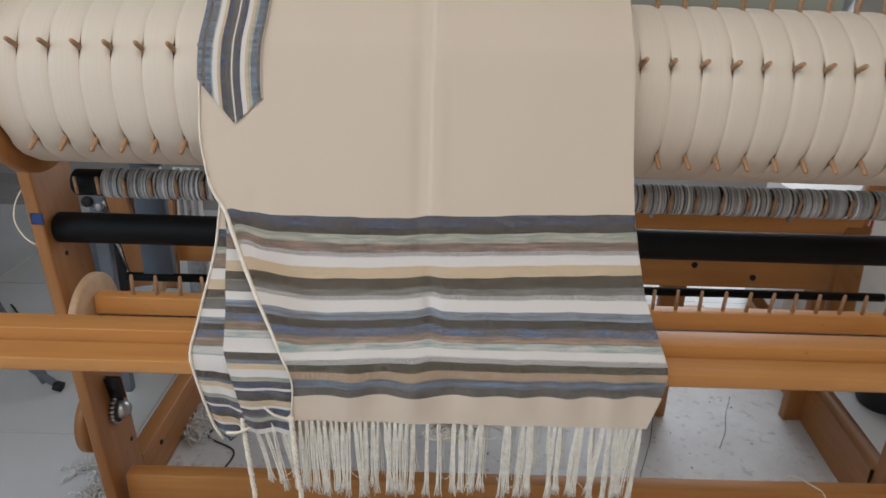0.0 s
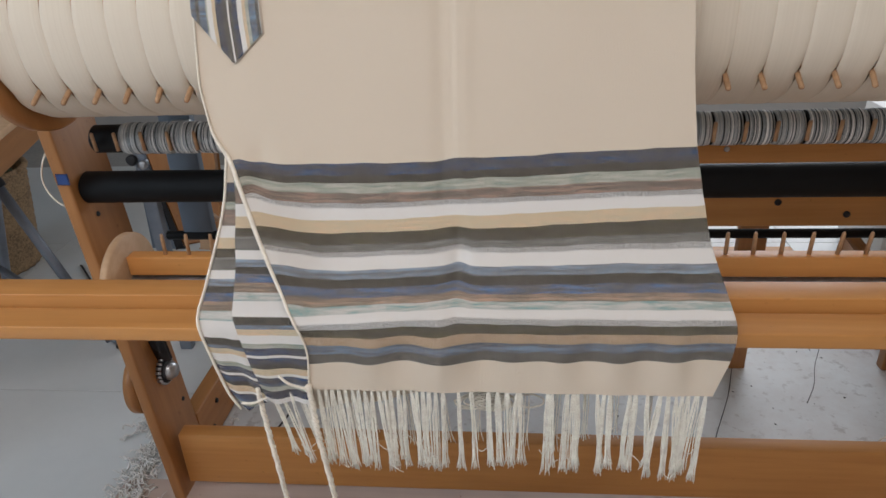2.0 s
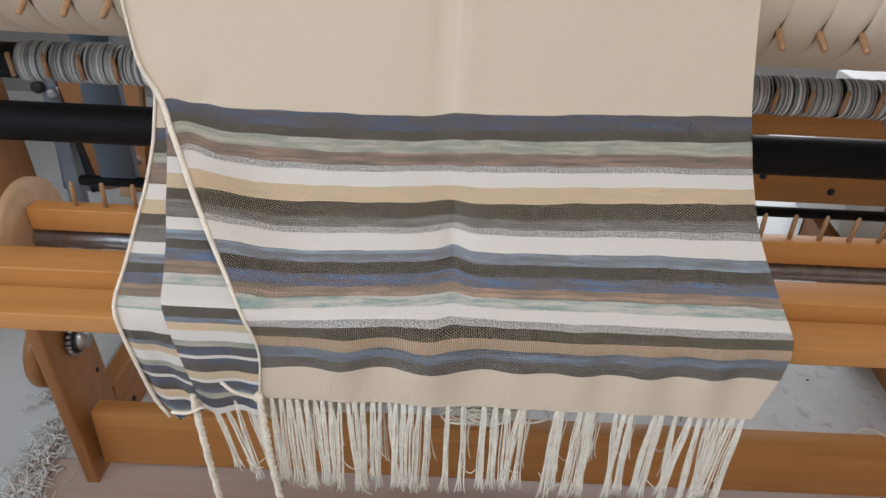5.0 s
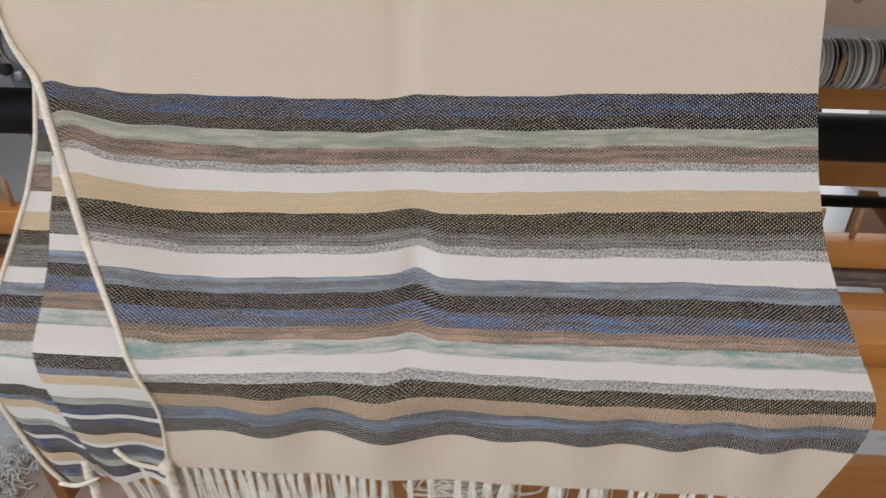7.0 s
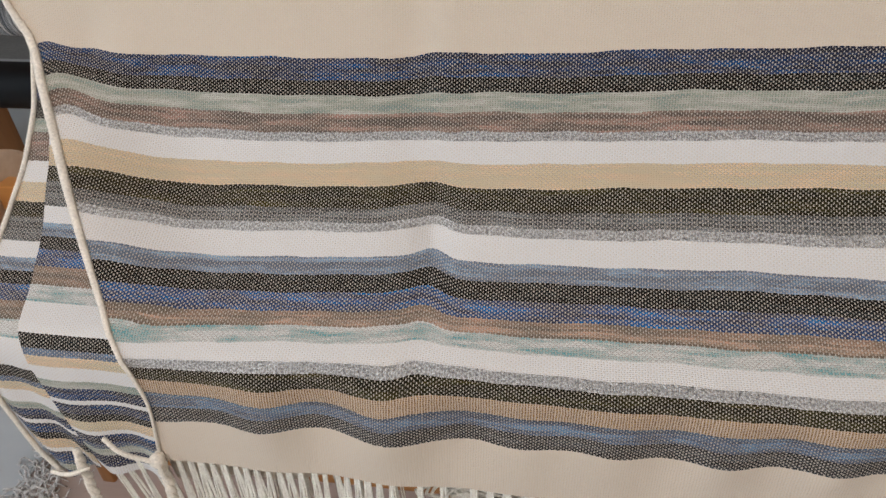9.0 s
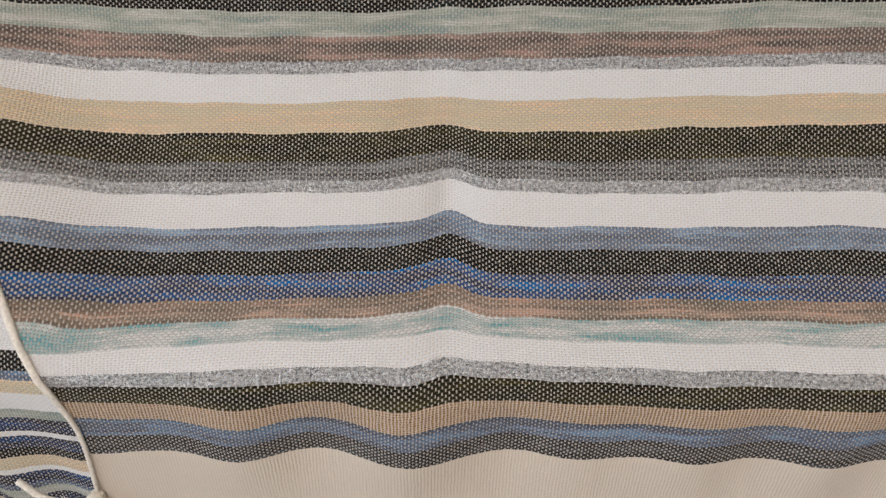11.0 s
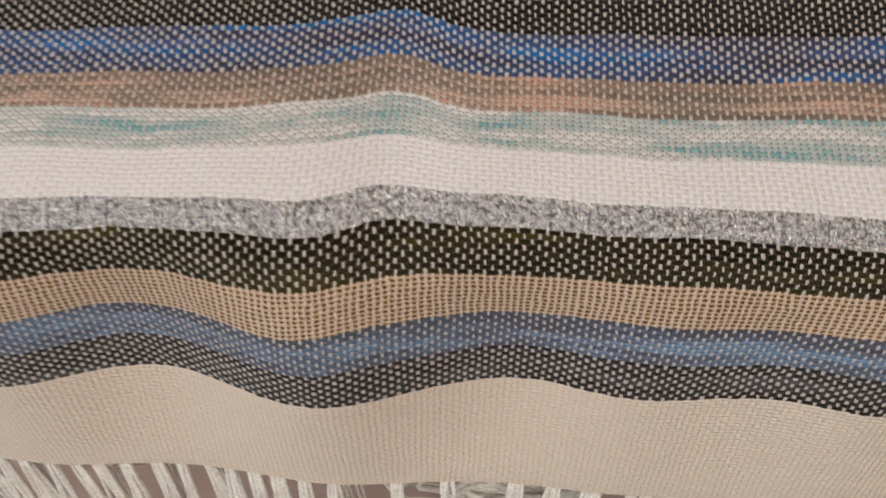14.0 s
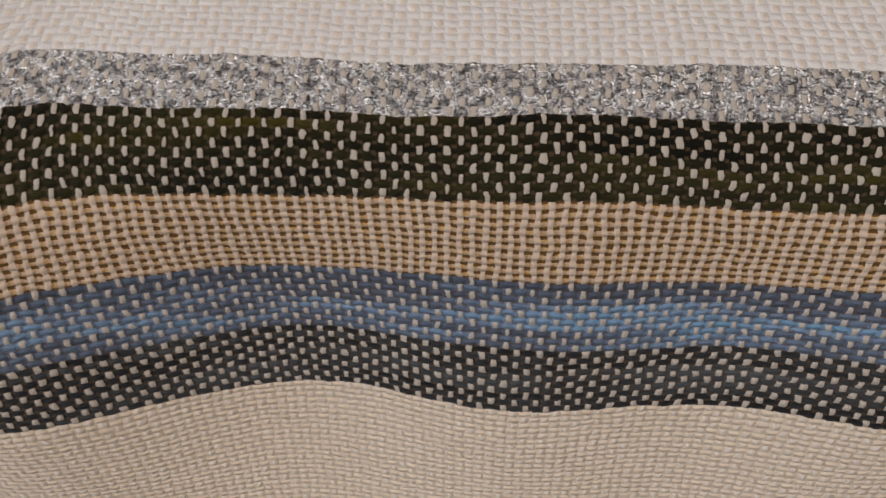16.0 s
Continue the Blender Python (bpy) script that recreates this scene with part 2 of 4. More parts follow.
# tint of the unseen east wall, chosen to bounce warm light from the right
bounce_wall_mat = plain("warm_bounce_paint", (0.50, 0.36, 0.22), 0.8, 0, 0.05, 6, 0.05)
ceiling_mat = plain("ceiling_paint", (0.58, 0.57, 0.55), 0.85, 0, 0.03, 6, 0.05)
white_card = plain("white_card", (0.78, 0.78, 0.77), 0.6, 0, 0.04, 12, 0.05)
red_ink = plain("red_print", (0.42, 0.02, 0.03), 0.6, 0, 0.08, 30, 0.02)
navy_cloth = plain("navy_fabric", (0.012, 0.016, 0.030), 0.9, 0, 0.25, 80, 0.3)
blue_board = plain("blue_grey_board", (0.12, 0.16, 0.21), 0.6, 0, 0.1, 12, 0.05)
wicker = plain("wicker", (0.30, 0.20, 0.11), 0.7, 0, 0.3, 120, 0.6)
leaf_green = plain("green_yarn", (0.10, 0.13, 0.07), 0.9, 0, 0.4, 90, 0.5)
lint_mat = plain("lint", (0.74, 0.72, 0.70), 0.95, 0, 0.2, 300, 0.5)
dark_rubber = plain("dark_rubber", (0.015, 0.015, 0.018), 0.6, 0, 0.2, 50, 0.1)
polythene = plain("clear_strap", (0.62, 0.60, 0.56), 0.25, 0, 0.08, 30, 0.05)


def yarn_on_beam(name, cols, scale, dist, rough=0.85, relief=0.13):
    """Threads wound round a beam: fine lines across it."""
    m = Mat(name, rough)
    info = m.t.nodes.new("ShaderNodeObjectInfo")
    tc = m.t.nodes.new("ShaderNodeTexCoord")
    sep = m.node("SeparateXYZ", Vector=tc.outputs["Object"])
    x = m.math("MULTIPLY_ADD", info.outputs["Random"], 7.3, sep.outputs[0])
    x = m.math("MULTIPLY_ADD", m.noise(tc.outputs["Object"], 14.0, 2.0), dist, x)
    n1 = m.node("TexNoise", Scale=1.0, Detail=2.0, Roughness=0.7)
    n1.noise_dimensions = "1D"
    m.put(n1.inputs["W"], m.math("MULTIPLY", x, scale))
    m.color(m.ramp(n1.outputs["Fac"], cols))
    ridge = m.math("ABSOLUTE", m.math("SINE", m.math("MULTIPLY", x, 2400.0)))
    m.bump(m.math("ADD", m.math("MULTIPLY", ridge, 0.5), n1.outputs["Fac"]), relief, 0.0012)
    return m.m


warp_cream = yarn_on_beam("cream_warp", [(0.25, (0.69, 0.62, 0.515)), (0.75, (0.725, 0.655, 0.55))], 320.0, 0.004, 0.85, 0.03)
# blue, black and white threads; glints painted in by brightening the white ones
warp_blue = yarn_on_beam("blue_grey_warp", [(0.34, (0.006, 0.007, 0.009)), (0.41, (0.03, 0.04, 0.05)), (0.45, (0.55, 0.58, 0.59)), (0.50, (0.12, 0.15, 0.18)), (0.54, (0.80, 0.80, 0.78)), (0.59, (0.06, 0.07, 0.085)), (0.63, (0.82, 0.82, 0.80))], 210.0, 0.0008)


def floor_material():
    """Pale glazed tile, faintly clouded, with dust and scuffs in patches of the floor."""
    m = Mat("pale_floor_tile", 0.3)
    geo = m.t.nodes.new("ShaderNodeNewGeometry")
    info = m.t.nodes.new("ShaderNodeObjectInfo")
    v = geo.outputs["Position"]
    big = m.noise(v, 1.6, 4.0, 0.6)
    fine = m.noise(v, 30.0, 5.0, 0.65)
    tone = m.math("MULTIPLY_ADD", info.outputs["Random"], 0.10, m.math("MULTIPLY_ADD", fine, 0.15, m.math("MULTIPLY", big, 0.7)))
    col = m.ramp(tone, [(0.3, (0.58, 0.615, 0.63)), (0.7, (0.70, 0.73, 0.74))])
    worn = m.node("SeparateXYZ", Vector=v)
    # dust lies where the loom sheds it
    under = m.math("MULTIPLY", m.math("LESS_THAN", m.math("ABSOLUTE", m.math("SUBTRACT", worn.outputs[0], 0.22)), 0.96), m.math("GREATER_THAN", worn.outputs[1], 1.3))
    dirt = m.ramp(m.noise(v, 26.0, 4.0, 0.7), [(0.56, (0, 0, 0)), (0.68, (1, 1, 1))])
    smear = m.ramp(m.noise(v, 6.0, 5.0, 0.7), [(0.40, (0, 0, 0)), (0.62, (1, 1, 1))])
    col = m.mix(m.math("MULTIPLY", under, m.math("MULTIPLY", dirt, 0.5)), col, c4((0.25, 0.23, 0.22)))
    col = m.mix(m.math("MULTIPLY", under, m.math("MULTIPLY", smear, 0.3)), col, c4((0.46, 0.41, 0.39)))
    m.color(col)
    m.put(m.b.inputs["Roughness"], m.math("MULTIPLY_ADD", fine, 0.25, m.math("MULTIPLY_ADD", under, 0.12, 0.22)))
    m.bump(fine, 0.05, 0.001)
    return m.m


floor_mat = floor_material()
grout = plain("grey_grout", (0.36, 0.36, 0.35), 0.85, 0, 0.1, 60, 0.1)
# brown of the loom's reflection and shade on the floor, as plain colour
reflection_brown = wood("reflected_warm_brown", (0.56, 0.455, 0.40), (0.49, 0.385, 0.335), 0, 0.5)

# ---- building helpers ----
PLACE = {}


def thing(name, at, label, category, group=""):
    ob = tagged(new(name), label, category, group)
    ob.empty_display_size = 0.05
    ob.location = at
    PLACE[ob.name] = Vector(at)
    return ob


def finish(name, bm, material, parent, label="", smooth=True):
    me = bpy.data.meshes.new(name)
    at = PLACE[parent.name] if parent else Vector((0, 0, 0))
    bmesh.ops.translate(bm, verts=bm.verts, vec=-at)
    bm.to_mesh(me)
    bm.free()
    me.materials.append(material)
    if smooth:
        for p in me.polygons:
            p.use_smooth = True
    ob = new(name, me)
    if parent:
        ob.parent = parent
        PLACE[ob.name] = at
    if label:
        ob["label"] = label
    return ob


def part(name, bm, material, parent, label="", smooth=True):
    return finish(name, bm, material, parent, label, smooth)


def structure(name, bm, material, label):
    ob = finish(name, bm, material, None, "", False)
    return tagged(ob, label, kind="structure")


def box(x0, x1, y0, y1, z0, z1, bevel=0.003, lean=0.0):
    """A bevelled block; lean: metres that x grows per metre of height, from its foot."""
    bm = bmesh.new()
    bmesh.ops.create_cube(bm, size=1.0)
    for v in bm.verts:
        v.co = Vector(((x0 + x1) / 2 + v.co.x * (x1 - x0), (y0 + y1) / 2 + v.co.y * (y1 - y0), (z0 + z1) / 2 + v.co.z * (z1 - z0)))
        v.co.x += lean * (v.co.z - z0)
    if bevel:
        bmesh.ops.bevel(bm, geom=bm.edges[:], offset=bevel, segments=2, affect="EDGES", profile=0.6)
    return bm


def bar(a, b, wide, thick, up=(0, 0, 1), bevel=0.003):
    """A bevelled board from a to b."""
    a, b = Vector(a), Vector(b)
    d = (b - a).normalized()
    s = d.cross(Vector(up)).normalized()
    w = s.cross(d).normalized()
    bm = bmesh.new()
    bmesh.ops.create_cube(bm, size=1.0)
    for v in bm.verts:
        v.co = (a + b) / 2 + d * v.co.x * (b - a).length + s * v.co.y * thick + w * v.co.z * wide
    bmesh.ops.bevel(bm, geom=bm.edges[:], offset=bevel, segments=2, affect="EDGES", profile=0.6)
    return bm


def tube(points, radii, sides=8, close=True, bm=None):
    """A round rod along a line of points."""
    bm = bm or bmesh.new()
    pts = [Vector(p) for p in points]
    if not isinstance(radii, (list, tuple)):
        radii = [radii] * len(pts)
    rings = []
    side = None
    for i, p in enumerate(pts):
        d = (pts[min(i + 1, len(pts) - 1)] - pts[max(i - 1, 0)]).normalized()
        if side is None:
            side = d.orthogonal().normalized()
        side = (side - d * side.dot(d)).normalized()
        up = d.cross(side)
        rings.append([bm.verts.new(p + (side * math.cos(2 * math.pi * k / sides) + up * math.sin(2 * math.pi * k / sides)) * radii[i]) for k in range(sides)])
    for r0, r1 in zip(rings, rings[1:]):
        for k in range(sides):
            bm.faces.new((r0[k], r0[(k + 1) % sides], r1[(k + 1) % sides], r1[k]))
    if close:
        bm.faces.new(rings[0][::-1])
        bm.faces.new(rings[-1])
    return bm


def rod_x(x0, x1, y, z, r, sides=40, bevel=0.004):
    return tube([(x0, y, z), (x0 + bevel, y, z), (x1 - bevel, y, z), (x1, y, z)], [r - bevel, r, r, r - bevel], sides)


def spline(points, n):
    """Catmull-Rom through the points, n steps in all."""
    p = [Vector(q) for q in points]
    p = [2 * p[0] - p[1]] + p + [2 * p[-1] - p[-2]]
    out = []
    segs = len(p) - 3
    for i in range(n + 1):
        f = min(i / n * segs, segs - 1e-6)
        k, f = int(f), f - int(f)
        a, b, c, d = p[k:k + 4]
        out.append(0.5 * (2 * b + (c - a) * f + (2 * a - 5 * b + 4 * c - d) * f * f + (3 * b - a - 3 * c + d) * f ** 3))
    return out


# ---- the room ----
floor = structure("floor", box(-3.6, 3.6, -3.6, 4.6, -0.1, -0.002, 0), grout, "pale grey glazed floor tiles with dust and lint")
structure("floor_sheet", box(-0.752, 1.30, 1.415, 2.60, 0.0005, 0.003, 0.001), floor_mat, "pale dusty floor sheet under the loom")
# added sheet that holds the floor's warm reflection and shade in its colour
structure("floor_board", box(-0.93, 1.45, 0.45, 1.41, 0.001, 0.005, 0.002), reflection_brown, "thin sheet in front of the loom, tinted with its warm reflection and shade")
# the ceiling is left open below the added overhead fill
bm = bmesh.new()
for a0, a1, b0, b1 in ((-3.6, -1.6, -3.6, 4.6), (0.8, 3.6, -3.6, 4.6), (-1.6, 0.8, -3.6, -1.30), (-1.6, 0.8, 0.10, 4.6)):
    for v in bmesh.ops.create_cube(bm, size=1.0)["verts"]:
        v.co = Vector(((a0 + a1) / 2 + v.co.x * (a1 - a0), (b0 + b1) / 2 + v.co.y * (b1 - b0), 2.85 + v.co.z * 0.1))
structure("ceiling", bm, ceiling_mat, "plain white ceiling with an opening added for overhead fill")


def wall_with_window(name, axis, at, span, hole, label):
    """A wall 0.12 thick with an opening through it. axis: 0 the wall runs along x, 1 along y."""
    bm = bmesh.new()
    a, b = span
    h0, h1, z0, z1 = hole
    for s0, s1, q0, q1 in ((a, h0, 0, 2.8), (h1, b, 0, 2.8), (h0, h1, 0, z0), (h0, h1, z1, 2.8)):
        cube = bmesh.ops.create_cube(bm, size=1.0)["verts"]
        for v in cube:
            s, t, z = (s0 + s1) / 2 + v.co.x * (s1 - s0), at + v.co.y * 0.12, (q0 + q1) / 2 + v.co.z * (q1 - q0)
            v.co = Vector((s, t, z)) if axis == 0 else Vector((t, s, z))
    return structure(name, bm, wall_mat, label)


wall_with_window("wall_north", 0, 4.54, (-3.6, 3.6), (0.6, 2.5, 0.9, 2.5), "white wall with a wide bright window")
wall_with_window("wall_west", 1, -3.54, (-3.48, 4.48), (-1.6, 0.6, 1.0, 2.5), "white wall with an unseen window opening")
wall_with_window("wall_south", 0, -3.54, (-3.6, 3.6), (-1.1, 2.1, 1.1, 2.6), "white wall with an unseen window opening")
structure("wall_east", box(3.48, 3.6, -3.48, 4.48, 0, 2.8, 0), bounce_wall_mat, "plain unseen wall, tinted beige to bounce warm fill")

# ---- the loom ----
loom = thing("weaving_loom", (0.1, 1.36, 0.0), "varnished birch floor loom with sectional beams full of yarn", "loom")
LEAN_X = -0.0707
XL, XR = -0.775, 1.18


def side_x(z):
    return XL + LEAN_X * z


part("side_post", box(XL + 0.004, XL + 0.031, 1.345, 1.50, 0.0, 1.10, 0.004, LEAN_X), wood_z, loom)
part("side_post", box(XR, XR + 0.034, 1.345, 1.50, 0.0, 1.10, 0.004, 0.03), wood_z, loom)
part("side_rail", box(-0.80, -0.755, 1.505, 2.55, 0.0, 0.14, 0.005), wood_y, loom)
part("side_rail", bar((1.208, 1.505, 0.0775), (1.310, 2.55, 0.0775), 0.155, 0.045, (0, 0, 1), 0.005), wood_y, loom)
part("front_rail", box(-0.74, 1.178, 1.375, 1.415, 0.035, 0.185, 0.004), wood_x, loom)

# stepped breast plank in front
bm = bmesh.new()
sec = [(0.878, 0.796), (0.878, 0.817), (0.929, 0.817), (0.929, 0.802), (0.939, 0.802), (0.939, 0.833), (0.985, 0.833), (0.985, 0.796)]
ends = [[bm.verts.new((x, y, z)) for y, z in sec] for x in (-1.15, 1.35)]
for k in range(8):
    bm.faces.new((ends[0][k], ends[0][(k + 1) % 8], ends[1][(k + 1) % 8], ends[1][k]))
bm.faces.new(ends[0][::-1])
bm.faces.new(ends[1])
bmesh.ops.recalc_face_normals(bm, faces=bm.faces[:])
bmesh.ops.bevel(bm, geom=bm.edges[:], offset=0.002, segments=2, affect="EDGES", profile=0.6)
part("breast_plank", bm, wood_x, loom)
for x in (-1.145, 1.30):
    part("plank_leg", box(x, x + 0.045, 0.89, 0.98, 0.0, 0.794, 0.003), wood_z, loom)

# large sectional beam
DY, DZ, DR, PITCH = 1.29, 1.155, 0.150, 0.0500
PEG_ANGLES = [93.0 + 60 * k for k in range(6)]
drum = part("warp_beam", rod_x(-0.735, 1.10, DY, DZ, 0.10, 48), wood_x, loom)


def disc(x, y, z, r, thick, hole=0.0):
    return tube([(x, y, z), (x + 0.003, y, z), (x + thick - 0.003, y, z), (x + thick, y, z)], [r - 0.004, r, r, r - 0.004], 72)


part("beam_flange", disc(-0.757, DY, DZ, 0.176, 0.022), wood_z, drum)
part("beam_flange", disc(1.085, DY, DZ, 0.176, 0.022), wood_z, drum)


def wound_section(width):
    """One bundle of warp between two rows of pegs: a rounded six-sided roll."""
    bm = bmesh.new()
    n, across = 72, 12
    grid = []
    for i in range(n):
        a = 2 * math.pi * i / n
        near = abs(((math.degrees(a) - 93.0 + 30) % 60) - 30) / 30     # 0 at a peg, 1 between pegs
        ring = []
        for j in range(across + 1):
            f = j / across
            edge = abs(2 * f - 1) ** 4
            r = 0.1550 - 0.0040 * near ** 1.5 - edge ** 2 * 0.0014 - edge * (0.0004 + 0.0045 * (1 - near) ** 4)
            x = (f - 0.5) * (width - 0.0001 - 0.006 * edge * (1 - near) ** 8)
            ring.append(bm.verts.new((x, math.cos(a) * r, math.sin(a) * r)))
        grid.append(ring)
    for i in range(n):
        for j in range(across):
            bm.faces.new((grid[i][j], grid[i][j + 1], grid[(i + 1) % n][j + 1], grid[(i + 1) % n][j]))
    return bm


def shared(name, mesh, parent, at, turn=None):
    ob = new(name, mesh)
    ob.parent = parent
    base = PLACE[parent.name]
    ob.matrix_basis = Matrix.Translation(Vector(at) - base) @ (turn or Matrix())
    return ob


def mesh_of(name, bm, material):
    me = bpy.data.meshes.new(name)
    bm.to_mesh(me)
    bm.free()
    me.materials.append(material)
    for p in me.polygons:
        p.use_smooth = True
    return me


def peg_mesh(length, r):
    return mesh_of("peg", tube([(0, 0, -0.02), (0, 0, length * 0.8), (0, 0, length * 0.95), (0, 0, length)], [r, r, r * 0.85, r * 0.45], 10), peg_wood)


section = mesh_of("warp_section", wound_section(PITCH), warp_cream)
big_peg = peg_mesh(0.028, 0.0042)
X0 = -0.677
rng = random.Random(4)
for k in range(-1, 36):
    x = X0 + PITCH * k
    if k < 35:
        sx = x + PITCH / 2
        if k == -1:
            continue
        shared("warp_section", section, drum, (sx, DY, DZ), Matrix.Rotation(0.0, 4, "X"))
    for a in PEG_ANGLES[:3] + PEG_ANGLES[5:]:
        ra = radians(a)
        out = Matrix.Rotation(ra - math.pi / 2, 4, "X") @ Matrix.Rotation(radians(rng.uniform(-4, 4)), 4, "Y")
        shared("peg", big_peg, drum, (x + rng.uniform(-0.001, 0.001), DY + math.cos(ra) * 0.152, DZ + math.sin(ra) * 0.152), out)
# the outermost roll beside the flange
shared("warp_section", section, drum, (X0 - PITCH / 2, DY, DZ))

# roller under the drum with the blue-grey warp
RY, RZ, RR = 1.335, 0.942, 0.030
roller = part("yarn_roller", rod_x(-0.717, 1.098, RY, RZ, 0.0262), black_steel, loom, "black steel roller")
bm = bmesh.new()
n, across, width = 32, 6, 0.0465
ringz = []
for i in range(n):
    a = 2 * math.pi * i / n
    ringz.append([bm.verts.new(((j / across - 0.5) * width, math.cos(a) * (RR - 0.0012 * abs(2 * j / across - 1) ** 3), math.sin(a) * (RR - 0.0012 * abs(2 * j / across - 1) ** 3))) for j in range(across + 1)])
for i in range(n):
    for j in range(across):
        bm.faces.new((ringz[i][j], ringz[i][j + 1], ringz[(i + 1) % n][j + 1], ringz[(i + 1) % n][j]))
bmesh.ops.holes_fill(bm, edges=[e for e in bm.edges if e.is_boundary])
bundle = mesh_of("wound_yarn", bm, warp_blue)
small_peg = peg_mesh(0.016, 0.0034)
for k in range(35):
    x = -0.632 + 0.0508 * k
    if x < 1.07:
        shared("wound_yarn", bundle, roller, (x, RY, RZ))
    if x - 0.0254 < 1.08:
        shared("peg", small_peg, roller, (x - 0.0254, RY - 0.0335, RZ + 0.006), Matrix.Rotation(radians(6), 4, "X"))
shared("peg", small_peg, roller, (-0.70, RY - 0.0335, RZ + 0.006), Matrix.Rotation(radians(6), 4, "X"))

part("cloth_roller", rod_x(-0.800, 1.105, 1.392, 0.823, 0.0325), black_steel, loom, "thick black steel roller")
part("tension_rod", rod_x(-0.78, 1.16, 1.62, 0.606, 0.011, 20, 0.002), black_steel, loom, "thin black steel rod")

# lower open beam with slats and pegs
LY, LZ = 1.35, 0.625
lower = part("lower_beam", rod_x(-0.74, 1.09, LY, LZ, 0.016, 20), zinc, loom, "steel axle")
part("beam_flange", disc(-0.742, LY, LZ, 0.105, 0.018), wood_pale, lower)
part("beam_flange", disc(1.07, LY, LZ, 0.105, 0.018), wood_pale, lower)
slat_peg = peg_mesh(0.050, 0.0040)
for y, z, pegged in ((1.352, 0.668, True), (1.275, 0.618, True), (1.335, 0.552, False), (1.420, 0.600, False)):
    slat = part("slat", box(-0.722, 1.068, y - 0.016, y + 0.016, z - 0.021, z + 0.021, 0.003), wood_x, lower)
    if pegged:
        turn = Matrix.Rotation(radians(3 if z > 0.65 else 62), 4, "X")
        foot = Vector((0, 0, 0.018)) if z > 0.65 else Vector((0, -0.014, 0.006))
        for k in range(34):
            shared("peg", slat_peg, slat, Vector((-0.6435 + 0.0508 * k, y, z)) + foot, turn @ Matrix.Rotation(radians(rng.uniform(-4, 4)), 4, "Y"))

# back of the frame
part("back_board", box(-0.2, 1.24, 1.90, 1.925, 0.672, 0.750, 0.004), wood_x, loom)
part("back_board", box(-0.801, -0.205, 1.955, 1.98, 0.506, 0.557, 0.004), wood_x, loom)
holed = part("back_board", box(-0.2, 1.24, 1.90, 1.925, 0.495, 0.600, 0.004), wood_x, loom)
# bolt holes as dark discs, the shade inside put into their colour
for x, z in ((0.77, 0.566), (0.95, 0.530)):
    part("hole_disc", tube([(x, 1.896, z), (x, 1.902, z)], 0.009, 16), dark_rubber, holed)
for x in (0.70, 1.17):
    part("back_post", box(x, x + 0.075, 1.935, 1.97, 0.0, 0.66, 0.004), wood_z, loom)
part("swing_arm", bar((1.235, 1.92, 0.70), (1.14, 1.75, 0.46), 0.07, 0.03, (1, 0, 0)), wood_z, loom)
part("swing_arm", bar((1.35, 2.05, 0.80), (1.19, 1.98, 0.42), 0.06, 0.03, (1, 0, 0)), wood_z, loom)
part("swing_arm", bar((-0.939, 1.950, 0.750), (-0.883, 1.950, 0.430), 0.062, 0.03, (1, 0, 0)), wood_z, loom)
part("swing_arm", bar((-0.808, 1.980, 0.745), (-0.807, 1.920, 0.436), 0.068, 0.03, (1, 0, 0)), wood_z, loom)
part("bracket", bar((-0.798, 1.850, 0.522), (-0.764, 1.850, 0.558), 0.022, 0.03, (0, 1, 0)), wood_pale, loom)
part("bracket", bar((-0.801, 1.850, 0.459), (-0.794, 1.850, 0.525), 0.024, 0.03, (0, 1, 0)), wood_pale, loom)
part("screw", tube([(-0.787, 1.834, 0.529), (-0.784, 1.828, 0.532)], [0.006, 0.005], 12), zinc, loom)
part("back_rail", box(-0.74, 1.08, 2.45, 2.50, 0.02, 0.14, 0.004), wood_x, loom)
part("strap", bar((0.44, 1.60, 0.93), (0.36, 1.75, 0.78), 0.004, 0.028, (0, 1, 0), 0.001), polythene, loom, "clear plastic strap")
part("wedge", bar((0.20, 1.72, 0.83), (0.26, 1.72, 0.76), 0.03, 0.02, (0, 1, 0)), wood_pale, loom)
part("upper_bar", box(-0.2, 1.2, 1.84, 1.86, 0.775, 0.79, 0.002), zinc, loom, "bright metal bar")

# fittings on the side post
part("tape_mark", bar((side_x(0.862) + 0.012, 1.343, 0.858), (side_x(0.862) + 0.035, 1.343, 0.858), 0.022, 0.003, (0, 0, 1), 0.0008), tape_blue, loom, "scrap of blue tape")
kx = side_x(0.34) + 0.031
wheel = part("ratchet_wheel", tube([(kx, 1.43, 0.338), (kx + 0.014, 1.43, 0.338)], 0.031, 24), dark_rubber, loom)
bm = bmesh.new()
for k in range(18):
    a = 2 * math.pi * k / 18
    c = Vector((kx + 0.007, 1.43 + math.cos(a) * 0.032, 0.338 + math.sin(a) * 0.032))
    tube([c - Vector((0.006, 0, 0)), c + Vector((0.006, 0, 0))], 0.004, 6, True, bm)
part("teeth", bm, zinc, wheel)
part("hub", tube([(kx + 0.014, 1.43, 0.338), (kx + 0.022, 1.43, 0.338), (kx + 0.036, 1.43, 0.338)], [0.022, 0.024, 0.015], 20), zinc, wheel)
part("pawl", bar((kx + 0.012, 1.43, 0.37), (kx + 0.012, 1.42, 0.43), 0.03, 0.012, (1, 0, 0)), dark_rubber, loom)
for y, z in ((1.62, 0.095), (1.575, 0.040)):
    part("bolt", tube([(-0.756, y, z), (-0.750, y, z)], [0.008, 0.006], 12), dark_rubber, loom)
